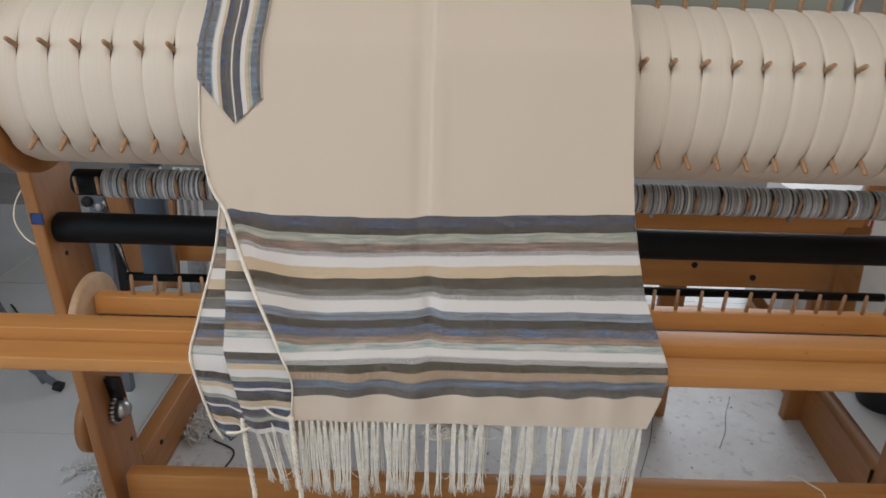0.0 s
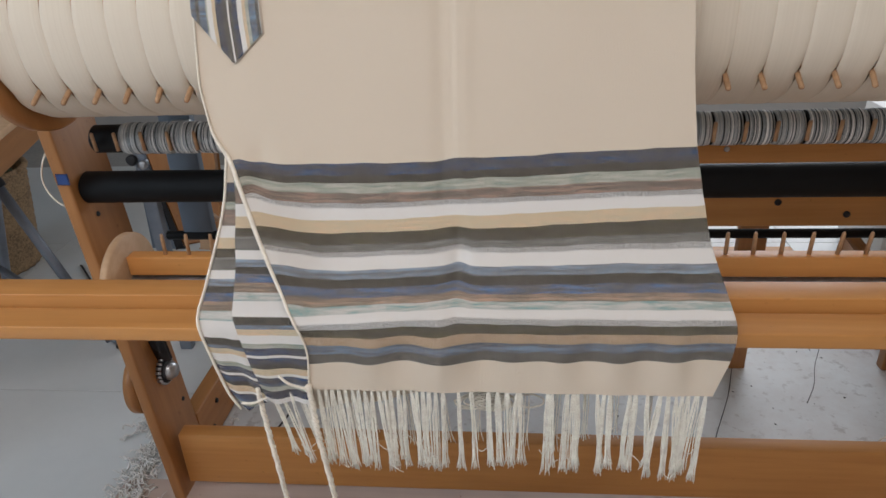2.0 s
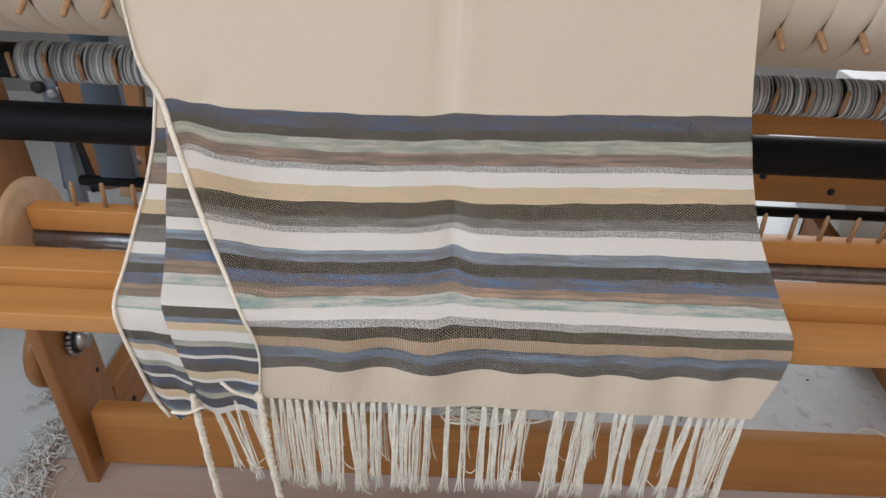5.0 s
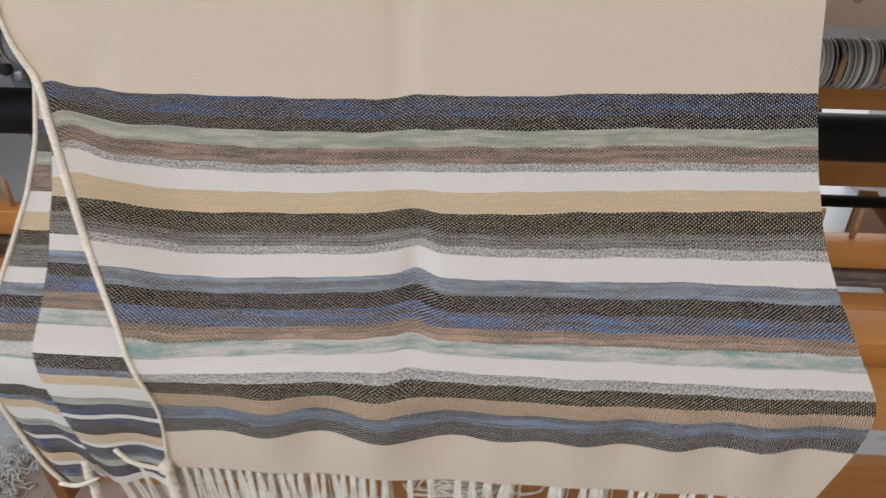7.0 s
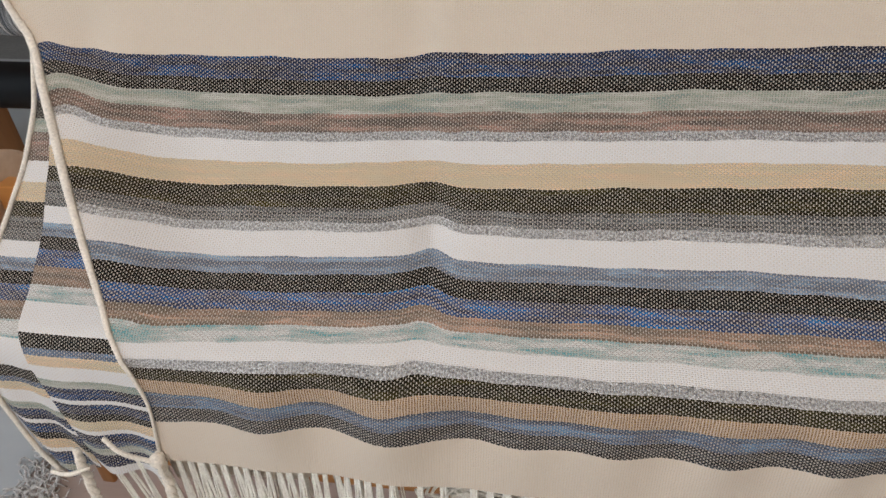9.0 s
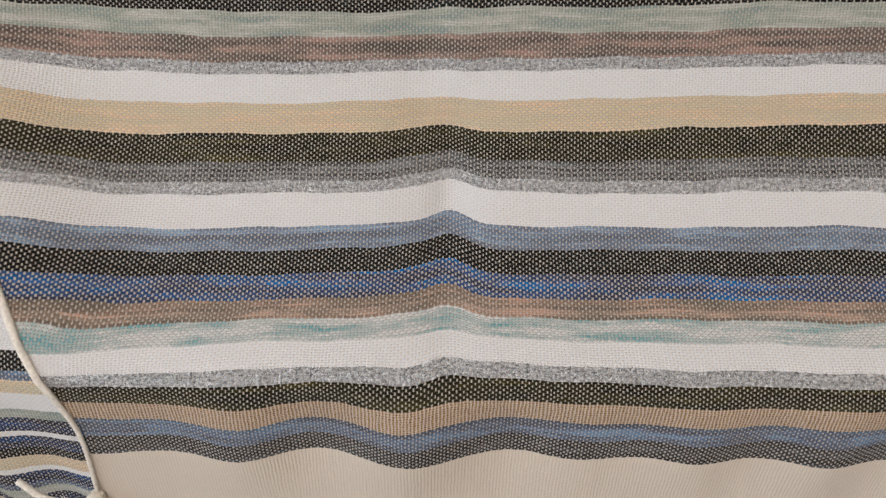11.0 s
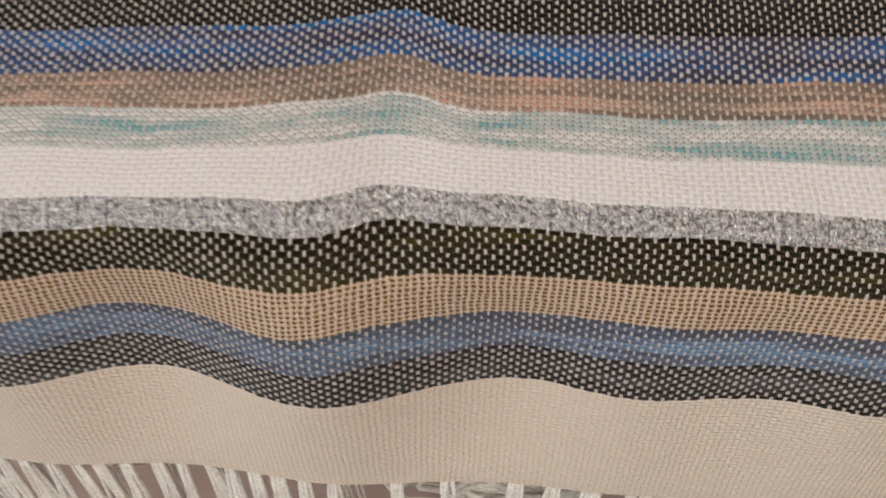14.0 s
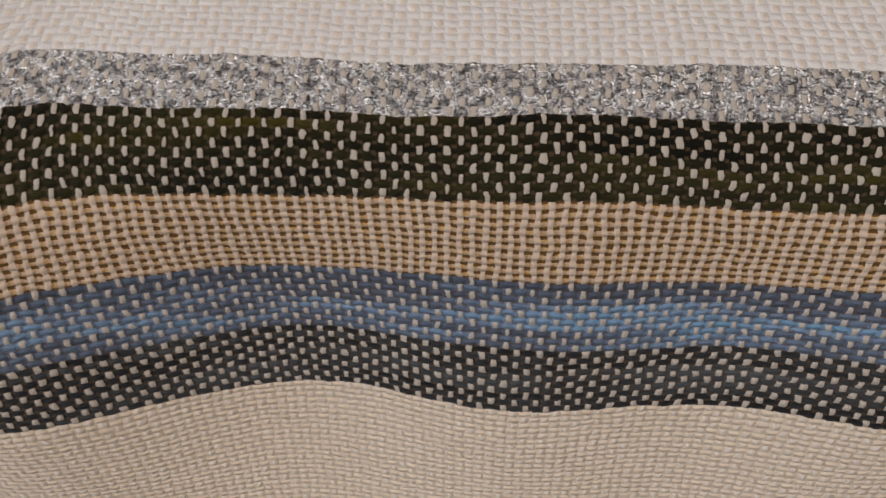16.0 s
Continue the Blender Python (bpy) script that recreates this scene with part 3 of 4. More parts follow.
for y, z in ((1.42, 0.80), (1.40, 0.76), (1.47, 0.22)):
    part("screw", tube([(side_x(z) + 0.029, y, z), (side_x(z) + 0.0335, y, z)], [0.006, 0.005], 12), dark_rubber, loom)
for x in (0.30, 0.62, 1.02):
    part("screw", tube([(x, 1.899, 0.715), (x, 1.894, 0.715)], [0.008, 0.006], 12), zinc, loom)
part("latch", box(-0.70, -0.655, 1.60, 1.615, 0.865, 0.90, 0.003), zinc, loom, "bright metal latch")
part("latch_arm", bar((-0.675, 1.607, 0.872), (-0.615, 1.607, 0.850), 0.012, 0.01, (0, 1, 0)), zinc, loom, "bright metal lever")
part("latch_bracket", box(-0.735, -0.66, 1.616, 1.64, 0.60, 0.91, 0.003), blue_board, loom)
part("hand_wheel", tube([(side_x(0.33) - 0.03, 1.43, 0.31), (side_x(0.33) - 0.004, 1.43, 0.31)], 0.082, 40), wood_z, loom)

# ---- the shawl ----
PROFILE = [(1.500, 1.02), (1.475, 1.18), (1.43, 1.310), (1.30, 1.368), (1.18, 1.330), (1.113, 1.248), (1.093, 1.185), (1.073, 1.120), (1.053, 1.058), (1.034, 1.003),
           (1.013, 0.950), (0.985, 0.911), (0.945, 0.876), (0.905, 0.852), (0.870, 0.837), (0.8612, 0.825), (0.860, 0.80), (0.859, 0.770), (0.858, 0.735)]


def smooth_profile():
    """The fall of the cloth, as even steps of length; its zero is at the hem."""
    dense = []
    for (y0, z0), (y1, z1) in zip(PROFILE, PROFILE[1:]):
        steps = max(2, int(math.hypot(y1 - y0, z1 - z0) / 0.001))
        for k in range(steps):
            dense.append((y0 + (y1 - y0) * k / steps, z0 + (z1 - z0) * k / steps))
    dense.append(PROFILE[-1])
    d = np.array(dense)
    for _ in range(60):
        d[1:-1] = 0.25 * d[:-2] + 0.5 * d[1:-1] + 0.25 * d[2:]
    s = np.concatenate([[0], np.cumsum(np.linalg.norm(np.diff(d, axis=0), axis=1))])
    return s[-1] - s, d        # distance from the hem


S_HEM, FALL = smooth_profile()


def fall(h):
    """y, z of the cloth at the distance h from its hem (arrays)."""
    return np.interp(h, S_HEM[::-1], FALL[::-1, 0]), np.interp(h, S_HEM[::-1], FALL[::-1, 1])


def height_to_h(z):
    """Distance from the hem of the front fall at the height z."""
    front = FALL[:, 0] < 1.2
    return float(np.interp(z, FALL[front, 1][::-1], S_HEM[front][::-1]))


FRONT_Z, FRONT_Y = FALL[FALL[:, 0] < 1.2, 1][::-1], FALL[FALL[:, 0] < 1.2, 0][::-1]
FRONT_H = S_HEM[FALL[:, 0] < 1.2][::-1]
TOP_V = height_to_h(1.06)          # the stripes are counted downwards from here


def stops_at(rows):
    return banded([(0.0, CREAM)] + [(TOP_V - (height_to_h(z) if z > 0.735 else z - 0.735), c) for z, c in rows])


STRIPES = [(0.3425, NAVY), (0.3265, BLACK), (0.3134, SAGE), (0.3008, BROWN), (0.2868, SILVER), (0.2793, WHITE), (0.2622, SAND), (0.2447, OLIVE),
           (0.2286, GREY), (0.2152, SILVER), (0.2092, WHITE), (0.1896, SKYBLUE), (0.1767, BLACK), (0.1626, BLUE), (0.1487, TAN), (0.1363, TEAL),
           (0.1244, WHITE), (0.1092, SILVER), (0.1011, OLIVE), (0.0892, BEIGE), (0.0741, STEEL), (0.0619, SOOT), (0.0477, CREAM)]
FLAP_STRIPES = [(1.000, NAVY), (0.985, BLACK), (0.972, SAGE), (0.961, BROWN), (0.942, WHITE), (0.927, SAND), (0.913, OLIVE),
                (0.904, GREY), (0.891, WHITE), (0.881, SKYBLUE), (0.8745, BLACK), (0.868, BLUE), (0.8605, TAN), (0.8535, TEAL), (0.848, WHITE),
                (0.837, BLACK), (0.829, STEEL), (0.824, SAND), (0.815, WHITE), (0.803, SAGE), (0.796, NAVY), (0.785, WHITE), (0.780, NAVY), (0.770, BLACK), (0.763, SAND), (0.755, WHITE), (0.749, NAVY), (0.741, STEEL), (0.735, SAGE), (0.728, NAVY), (0.717, WHITE)]
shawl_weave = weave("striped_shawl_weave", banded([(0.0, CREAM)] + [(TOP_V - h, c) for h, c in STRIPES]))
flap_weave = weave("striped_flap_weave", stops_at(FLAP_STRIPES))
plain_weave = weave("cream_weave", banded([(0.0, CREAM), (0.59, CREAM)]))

EDGE_L = [(1.40, -0.345), (1.304, -0.352), (1.247, -0.364), (1.191, -0.370), (1.10, -0.369), (1.029, -0.352), (0.999, -0.326), (0.948, -0.293), (0.891, -0.253), (0.851, -0.221), (0.82, -0.204), (0.795, -0.198), (0.735, -0.204)]
EDGE_R = [(1.40, 0.298), (1.263, 0.299), (1.192, 0.303), (1.099, 0.306), (1.009, 0.312), (0.964, 0.319), (0.918, 0.325), (0.892, 0.327), (0.873, 0.334), (0.838, 0.342), (0.791, 0.338), (0.735, 0.321)]


SMOOTH = {}


def edge(rows, z):
    """x of a side of the cloth at the height z, eased between the given points."""
    if id(rows) not in SMOOTH:
        r = rows[::-1]
        zs = np.linspace(r[0][0], r[-1][0], 500)
        xs_ = np.interp(zs, [a for a, _ in r], [b for _, b in r])
        for _ in range(160):
            xs_[1:-1] = 0.25 * xs_[:-2] + 0.5 * xs_[1:-1] + 0.25 * xs_[2:]
        SMOOTH[id(rows)] = zs, xs_
    zs, xs_ = SMOOTH[id(rows)]
    return np.interp(z, zs, xs_)


def bell(x, c, w):
    return np.exp(-((x - c) / w) ** 2)


def shape(x, z, front=True):
    """How far the cloth stands out of its fall: crease, ripples of the hem, soft folds. Plus is away from the viewer."""
    low = np.clip((0.850 - z) / 0.056, 0, 1)
    low = low * low * (3 - 2 * low)
    crests = (-0.205, 0.0), (-0.155, 0.3), (-0.075, 0.9), (0.030, 1.05), (0.098, 0.45), (0.165, 0.65), (0.235, 0.6), (0.300, 0.7)
    out = np.zeros_like(x)
    for c, a in crests:
        out += a * bell(x, c, 0.026)
    dips = (-0.115, 0.9), (-0.025, 1.35), (0.072, 0.15), (0.13, 0.5), (0.200, 0.6), (0.268, 0.7)
    for c, a in dips:
        out -= a * bell(x, c, 0.024)
    y = low * out * 0.0062 * (0.3 + 0.7 * np.clip((z - 0.738) / 0.04, 0, 1))
    mid = bell(z, 0.880, 0.038)
    y = y + mid * 0.016 * bell(x, -0.004, 0.014) * (front * 1.0)
    y = y + np.where(z > 0.84, 0.0035 * bell(x, -0.026, 0.014) - 0.002 * bell(x, 0.003, 0.012), 0.0) * np.clip((z - 0.84) / 0.03, 0, 1)
    y = y + 0.006 * bell(x, -0.285, 0.016) * bell(z, 0.99, 0.035) - 0.003 * bell(x, -0.255, 0.02) * bell(z, 0.99, 0.04)
    y = y + (0.0009 * bell(x, -0.013, 0.004) - 0.0009 * bell(x, -0.007, 0.004)) * np.clip((z - 0.96) / 0.05, 0, 1)
    # the turned edge is drawn tight and stands clear of the sagging middle
    ahead = np.interp(z, FRONT_Z, FRONT_Y)
    tight = np.minimum(0.862 + (z - 0.838) * 1.0235 - ahead, 0.0) * np.clip((z - 0.825) / 0.02, 0, 1) * np.clip((1.04 - z) / 0.06, 0, 1)
    y = y + tight * bell(x, edge(EDGE_L, z), 0.04)
    y = y + 0.0012 * np.sin(31 * x + 9 * z) * np.sin(17 * z + 4) * np.clip((z - 0.84) / 0.04, 0, 1)
    return y


PULL_X = (-0.20, -0.10, -0.026, -0.008, 0.06, 0.22)
PULL_H = (0.048, 0.075, 0.105, 0.124, 0.149, 0.190, 0.245, 0.300, 0.343)
PULL = ((0.4, 1.7, -4.0, -4.0, 1.7, 2.0, 2.4, 0.0, -2.4),
        (1.5, -2.5, -1.2, 0.2, 1.0, 0.5, 1.5, -2.5, -3.8),
        (0.5, -1.5, -1.0, 0.0, 0.5, 0.3, 0.5, -2.5, -3.8),
        (0.0, 0.0, 0.0, 0.0, 0.0, 0.0, 0.0, 0.6, 0.8),
        (0.0, 0.0, 0.0, 0.0, 0.0, 0.0, 0.0, 0.0, 0.0),
        (-2.0, 0.0, -0.5, 1.0, 3.5, 5.0, 0.5, 0.0, 1.5))


def row_weight(x, k):
    """Tent of the k-th upright line of pull."""
    return np.interp(x, PULL_X, [1.0 if i == k else 0.0 for i in range(6)])


def drawn(x, z):
    """How far the weft has been pulled out of true towards the sides."""
    right = np.interp(z, [0.79, 0.815, 0.84, 0.885, 0.905, 0.92, 0.95, 1.0], [0.006, 0.003, 0.0, 0.0, 0.006, 0.009, 0.0075, 0.0065])
    left = np.interp(z, [0.79, 0.83, 0.85, 0.92, 0.96, 1.0], [0.006, 0.010, 0.013, 0.010, 0.004, 0.003])
    ahead = np.interp(z, FRONT_Z, FRONT_Y)
    tight = np.minimum(0.862 + (z - 0.838) * 1.0235 - ahead, 0.0) * np.clip((z - 0.825) / 0.02, 0, 1) * np.clip((1.03 - z) / 0.03, 0, 1)
    h = np.interp(z, FRONT_Z, FRONT_H)
    pulled = np.zeros_like(x)
    for k, row in enumerate(PULL):
        pulled += row_weight(x, k) * np.interp(h, PULL_H, row) * 0.001
    sway = 0.0004 * (np.sin(43 * x + 60 * h) + np.sin(97 * x - 71 * h + 1.0)) + 0.00018 * np.sin(171 * x + 147 * h)
    hitch = 0.006 * bell(x, edge(EDGE_L, z) + 0.012, 0.012) * np.clip((z - 0.93) / 0.04, 0, 1)
    return right * np.clip(x, 0, 1) / 0.2 - 0.8 * left * np.clip(-x - 0.01, 0, 0.19) / 0.18 + pulled + sway - 0.72 * tight * bell(x, edge(EDGE_L, z), 0.04) + hitch


def sheet(us, hs, left, right, uv_shift=0.0, lift=0.0, threads=False):
    """Vertices, faces and UVs of a piece of cloth. us: 0..1 across, hs: distances from the hem, falling."""
    U, H = np.meshgrid(us, hs)
    Y, Z = fall(H)
    XA, XB = left(Z), right(Z)
    X = XA + (XB - XA) * U
    UX = X.copy()
    Y = Y + shape(X, Z) + lift
    V = TOP_V - H + uv_shift + drawn(UX, Z)
    if threads:
        iu, iv = np.floor(UX / PU), np.floor(V / PV)
        fu, fv = UX / PU - iu - 0.5, V / PV - iv - 0.5
        over = np.mod(iu + iv, 2) < 0.5
        bump = np.where(over, np.cos(np.pi * fu) * np.cos(0.7 * np.pi * fv), 0.85 * np.cos(np.pi * fv) * np.cos(0.7 * np.pi * fu))
        fade = np.clip((UX + 0.125) / 0.02, 0, 1) * np.clip((0.20 - UX) / 0.02, 0, 1) * np.clip((H - 0.004) / 0.01, 0, 1) * np.clip((0.19 - H) / 0.02, 0, 1)
        Y = Y - bump * fade * 0.00020
    n, k = U.shape
    co = np.stack([X, Y, Z], -1).reshape(-1, 3)
    idx = np.arange(n * k).reshape(n, k)
    faces = np.stack([idx[:-1, :-1], idx[1:, :-1], idx[1:, 1:], idx[:-1, 1:]], -1).reshape(-1, 4)
    uv = np.stack([UX, V], -1).reshape(-1, 2)
    return co, faces, uv


def cloth(name, co, faces, uv, material, parent, label=""):
    at = np.array(PLACE[parent.name])
    me = bpy.data.meshes.new(name)
    me.vertices.add(len(co))
    me.vertices.foreach_set("co", (co - at).astype(np.float32).ravel())
    me.loops.add(len(faces) * 4)
    me.loops.foreach_set("vertex_index", faces.astype(np.int32).ravel())
    me.polygons.add(len(faces))
    me.polygons.foreach_set("loop_start", np.arange(0, len(faces) * 4, 4, dtype=np.int32))
    layer = me.uv_layers.new(name="UVMap")
    layer.data.foreach_set("uv", uv[faces.ravel()].astype(np.float32).ravel())
    me.polygons.foreach_set("use_smooth", np.ones(len(faces), dtype=bool))
    me.update()
    me.validate()
    me.materials.append(material)
    ob = new(name, me)
    ob.parent = parent
    PLACE[ob.name] = PLACE[parent.name]
    if label:
        ob["label"] = label
    return ob


shawl = thing("shawl", (0.0, 0.86, 0.735), "cream handwoven shawl with blue grey and olive stripes and knotted fringe", "shawl")
H_ALL = float(S_HEM[0])
# finer mesh where the camera comes close
xs = np.concatenate([np.linspace(0, 0.16, 26), np.linspace(0.16, 0.78, 900)[1:], np.linspace(0.78, 1, 36)[1:]])
hs = np.concatenate([np.linspace(H_ALL, 0.20, 150), np.linspace(0.20, 0.0, 620)[1:]])
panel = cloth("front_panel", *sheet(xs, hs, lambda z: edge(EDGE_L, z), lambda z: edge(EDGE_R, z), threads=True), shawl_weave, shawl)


def hem_line(rows, shift, n=60, z0=0.735, z1=1.25, lift=-0.002):
    pts = []
    for z in np.linspace(z1, z0, n):
        h = height_to_h(z)
        y, zz = fall(np.array([h]))
        x = float(edge(rows, z)) + shift
        pts.append((x, float(y[0]) + float(shape(np.array([x]), np.array([z]))[0]) + lift, z))
    return pts


part("rolled_edge", tube(hem_line(EDGE_L, 0.0), [0.0013 + 0.0021 * min(1, max(0, (p[2] - 0.80) / 0.13)) * min(1, max(0.2, (1.06 - p[2]) / 0.05)) for p in hem_line(EDGE_L, 0.0)], 8), cord, shawl, "rolled cream edge")

# back layer of the folded shawl, showing beside the front one
FOLD = [(1.02, -0.336), (0.978, -0.329), (0.903, -0.323), (0.853, -0.308), (0.824, -0.295), (0.763, -0.283), (0.70, -0.268)]
OUTER = [(1.02, -0.338), (0.948, -0.343), (0.876, -0.351), (0.835, -0.349), (0.787, -0.340), (0.712, -0.322), (0.68, -0.304)]
INNER = [(1.02, -0.29), (0.936, -0.25), (0.844, -0.19), (0.78, -0.19), (0.70, -0.21)]


hs2 = np.linspace(height_to_h(1.02), 0.0, 150)


def flap(name, left, right, shift, lift, drop, tilt):
    us = np.linspace(0, 1, 24)
    U, H = np.meshgrid(us, hs2)
    Y, Z = fall(H)
    # the back layer hangs lower than the front one
    k = np.clip((0.84 - Z) / 0.105, 0, 1)
    Zn = Z - k * drop(U)
    XA, XB = edge(left, Zn), edge(right, Zn)
    X = XA + (XB - XA) * U
    Yn = Y + lift + 0.004 * np.sin(9 * U + 12 * Zn) * k + 0.004 * (U - 0.5) ** 2
    V = TOP_V - H + k * drop(U) + shift + tilt * (U - 0.5) * k
    n, m = U.shape
    idx = np.arange(n * m).reshape(n, m)
    faces = np.stack([idx[:-1, :-1], idx[1:, :-1], idx[1:, 1:], idx[:-1, 1:]], -1).reshape(-1, 4)
    return cloth(name, np.stack([X, Yn, Zn], -1).reshape(-1, 3), faces, np.stack([X, V], -1).reshape(-1, 2), flap_weave, shawl)


flap("back_panel", FOLD, INNER, 0.0, 0.006, lambda u: 0.028 + 0.0 * u, 0.0)
flap("back_fold", OUTER, FOLD, -0.034, 0.012, lambda u: 0.052 - 0.022 * u, -0.02)
us3 = np.linspace(0, 1, 40)
cloth("back_layer", *sheet(us3, np.linspace(height_to_h(1.02), -0.0, 60), lambda z: edge(INNER, z) + 0.004, lambda z: edge(EDGE_R, z) - 0.022, lift=0.0145), flap_weave, shawl)
bm = tube([(float(edge(OUTER, z)) - 0.001, float(fall(np.array([height_to_h(max(z, 0.736))]))[0][0]) + 0.012, z) for z in np.linspace(1.015, 0.69, 40)], 0.0022, 8)
part("rolled_edge", bm, cord, shawl, "rolled cream edge")

# end of the back layer, hanging below the front hem
us4, ts4 = np.meshgrid(np.linspace(0, 1, 60), np.linspace(0, 1, 14))
X = -0.215 + 0.525 * us4
Z = 0.745 - ts4 * (0.012 + 0.050 * np.clip(1 - us4 / 0.42, 0, 1) + 0.002 * np.sin(us4 * 41))
Y = 0.8735 + 0.003 * np.sin(us4 * 17 + ts4) + 0.004 * ts4
idx = np.arange(us4.size).reshape(us4.shape)
faces = np.stack([idx[:-1, :-1], idx[1:, :-1], idx[1:, 1:], idx[:-1, 1:]], -1).reshape(-1, 4)
cloth("back_hem", np.stack([X, Y, Z], -1).reshape(-1, 3), faces, np.stack([X, 0.3 - Z], -1).reshape(-1, 2), plain_weave, shawl)

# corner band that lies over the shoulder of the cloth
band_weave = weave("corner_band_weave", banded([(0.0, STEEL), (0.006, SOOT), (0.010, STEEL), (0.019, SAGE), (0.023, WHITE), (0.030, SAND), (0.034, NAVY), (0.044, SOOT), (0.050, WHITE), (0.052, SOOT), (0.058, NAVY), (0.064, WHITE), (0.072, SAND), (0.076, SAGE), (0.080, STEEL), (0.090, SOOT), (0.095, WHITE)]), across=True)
us = np.linspace(0, 1, 40)
tip_h, top_h = height_to_h(1.124), float(S_HEM[FALL[:, 1].argmax()]) + 0.05
U, T = np.meshgrid(us, np.linspace(0, 1, 60))
low_h = np.where(U < 0.52, tip_h + (0.52 - U) / 0.52 * 0.066, tip_h + (U - 0.52) / 0.48 * 0.040)
H = top_h + (low_h - top_h) * T
Y, Z = fall(H)
X = -0.368 + 0.097 * U + 0.004 * np.sin(30 * Z)
co = np.stack([X, Y - 0.004, Z + 0.002], -1).reshape(-1, 3)
idx = np.arange(U.size).reshape(U.shape)
faces = np.stack([idx[:-1, :-1], idx[1:, :-1], idx[1:, 1:], idx[:-1, 1:]], -1).reshape(-1, 4)
cloth("corner_band", co, faces, np.stack([0.097 * U, H], -1).reshape(-1, 2), band_weave, shawl, "pointed band with lengthwise blue stripes")

# fringe: loose bundles of straight yarn with brush-like ends
rng = random.Random(11)


def tassel(x, root, length, sway, count, wide):
    """A bundle that leaves one knot, runs flat and loose and ends in a brush."""
    bm = bmesh.new()
    for s in range(count):
        f0 = (s + 0.5) / count - 0.5
        cut = length * rng.uniform(0.93, 1.0)
        bow, phase = rng.uniform(-0.0022, 0.0022), rng.uniform(0, 6.3)
        depth = rng.uniform(-0.0022, 0.0022)
        pts = []
        for k in range(13):
            f = k / 12
            spread = wide * (0.28 + 0.72 * min(1.0, f / 0.3)) * (1.0 - 0.25 * math.sin(math.pi * f))
            flare = 1.0 + 0.75 * max(0.0, f - 0.86) / 0.14
            pts.append(root + Vector((f0 * spread * flare + sway * f + bow * math.sin(math.pi * f) + 0.0005 * math.sin(9 * f + phase), depth * f + 0.0004 * math.cos(11 * f + phase), -cut * f)))
        r = rng.uniform(0.00062, 0.00085)
        tube(pts, [r * 0.7] + [r * 1.1] + [r] * 10 + [r * 0.8], 5, True, bm)
    if rng.random() < 0.35:
        z = rng.uniform(0.55, 0.9) * length
        d = rng.choice((-1, 1))
        stray = [root + Vector((sway * 0.7, 0, -z)), root + Vector((sway * 0.7 + d * 0.010, -0.004, -z - 0.008)), root + Vector((sway * 0.8 + d * 0.017, -0.002, -z - 0.002 + rng.uniform(-0.02, 0.004)))]
        tube(spline(stray, 10), 0.0005, 5, True, bm)
    part("fringe_tassel", bm, fringe_mat, shawl)


def hem_root(x):
    return Vector((x, 0.8595 + float(shape(np.array([x]), np.array([0.737]))[0]), 0.741))


x = -0.192
while x < -0.022:
    tassel(x, hem_root(x), rng.uniform(0.130, 0.152), rng.uniform(-0.004, 0.012), rng.randint(8, 11), rng.uniform(0.0060, 0.0100))
    x += rng.uniform(0.0072, 0.0102)
for x, sway in ((-0.004, 0.001), (0.013, 0.003), (0.036, 0.002), (0.048, 0.003), (0.060, 0.004), (0.074, -0.008), (0.078, 0.002), (0.114, -0.002), (0.119, 0.002), (0.139, -0.003), (0.147, 0.002), (0.153, 0.001), (0.176, 0.010),
                (0.186, -0.002), (0.193, 0.003), (0.219, -0.004), (0.226, -0.003), (0.240, 0.010), (0.257, -0.012), (0.266, 0.004), (0.276, 0.008), (0.284, 0.000), (0.292, -0.002), (0.303, -0.009), (0.313, -0.004)):
    tassel(x, hem_root(x), rng.uniform(0.130, 0.156), sway, rng.randint(8, 12), rng.uniform(0.0065, 0.0100))
for x, sway in ((-0.262, 0.022), (-0.250, 0.026), (-0.236, 0.018), (-0.222, 0.020), (-0.212, 0.012)):
    tassel(x, Vector((x, 0.868, 0.722)), rng.uniform(0.10, 0.13), sway, rng.randint(6, 8), 0.0075)
for x in (-0.16, -0.13, -0.105, -0.08, -0.055, -0.03, 0.025, 0.09, 0.13, 0.165, 0.205, 0.25):
    tassel(x, Vector((x, 0.884, 0.737)), rng.uniform(0.10, 0.13), rng.uniform(-0.006, 0.012), rng.randint(3, 5), 0.010)
rng = random.Random(31)
for k in range(16):
    c = Vector((0.028 + rng.gauss(0, 0.022), 0.876 + rng.uniform(-0.006, 0.008), 0.712 + rng.gauss(0, 0.006)))
    loop = []
    for i in range(11):
        a = 2 * math.pi * i / 10 + rng.uniform(-0.15, 0.15)
        loop.append(c + Vector((math.cos(a) * 0.024, rng.uniform(-0.003, 0.003), math.sin(a) * 0.011 - 0.006)))
    part("loose_loop", tube(spline(loop, 30), 0.0013, 6), fringe_mat, shawl)


def braid(points, r, turns, n=70):
    line = spline(points, n)
    bm = bmesh.new()
    for s in range(3):
        pts = []
        for i, p in enumerate(line):
            a = turns * 2 * math.pi * i / n + s * 2 * math.pi / 3
            k = 0.6 if i < 3 else 1.0
            pts.append(p + Vector((math.cos(a), math.sin(a), 0)) * r * 0.55 * k)
        tube(pts, [r * (0.62 + 0.14 * math.sin(i * 1.7 + s * 2.1)) for i in range(len(pts))], 7, True, bm)
    return bm


part("corner_braid", braid([(-0.276, 0.858, 0.735), (-0.268, 0.850, 0.66), (-0.262, 0.850, 0.57), (-0.256, 0.852, 0.43)], 0.0036, 9), cord, shawl, "long twisted cream corner braid")
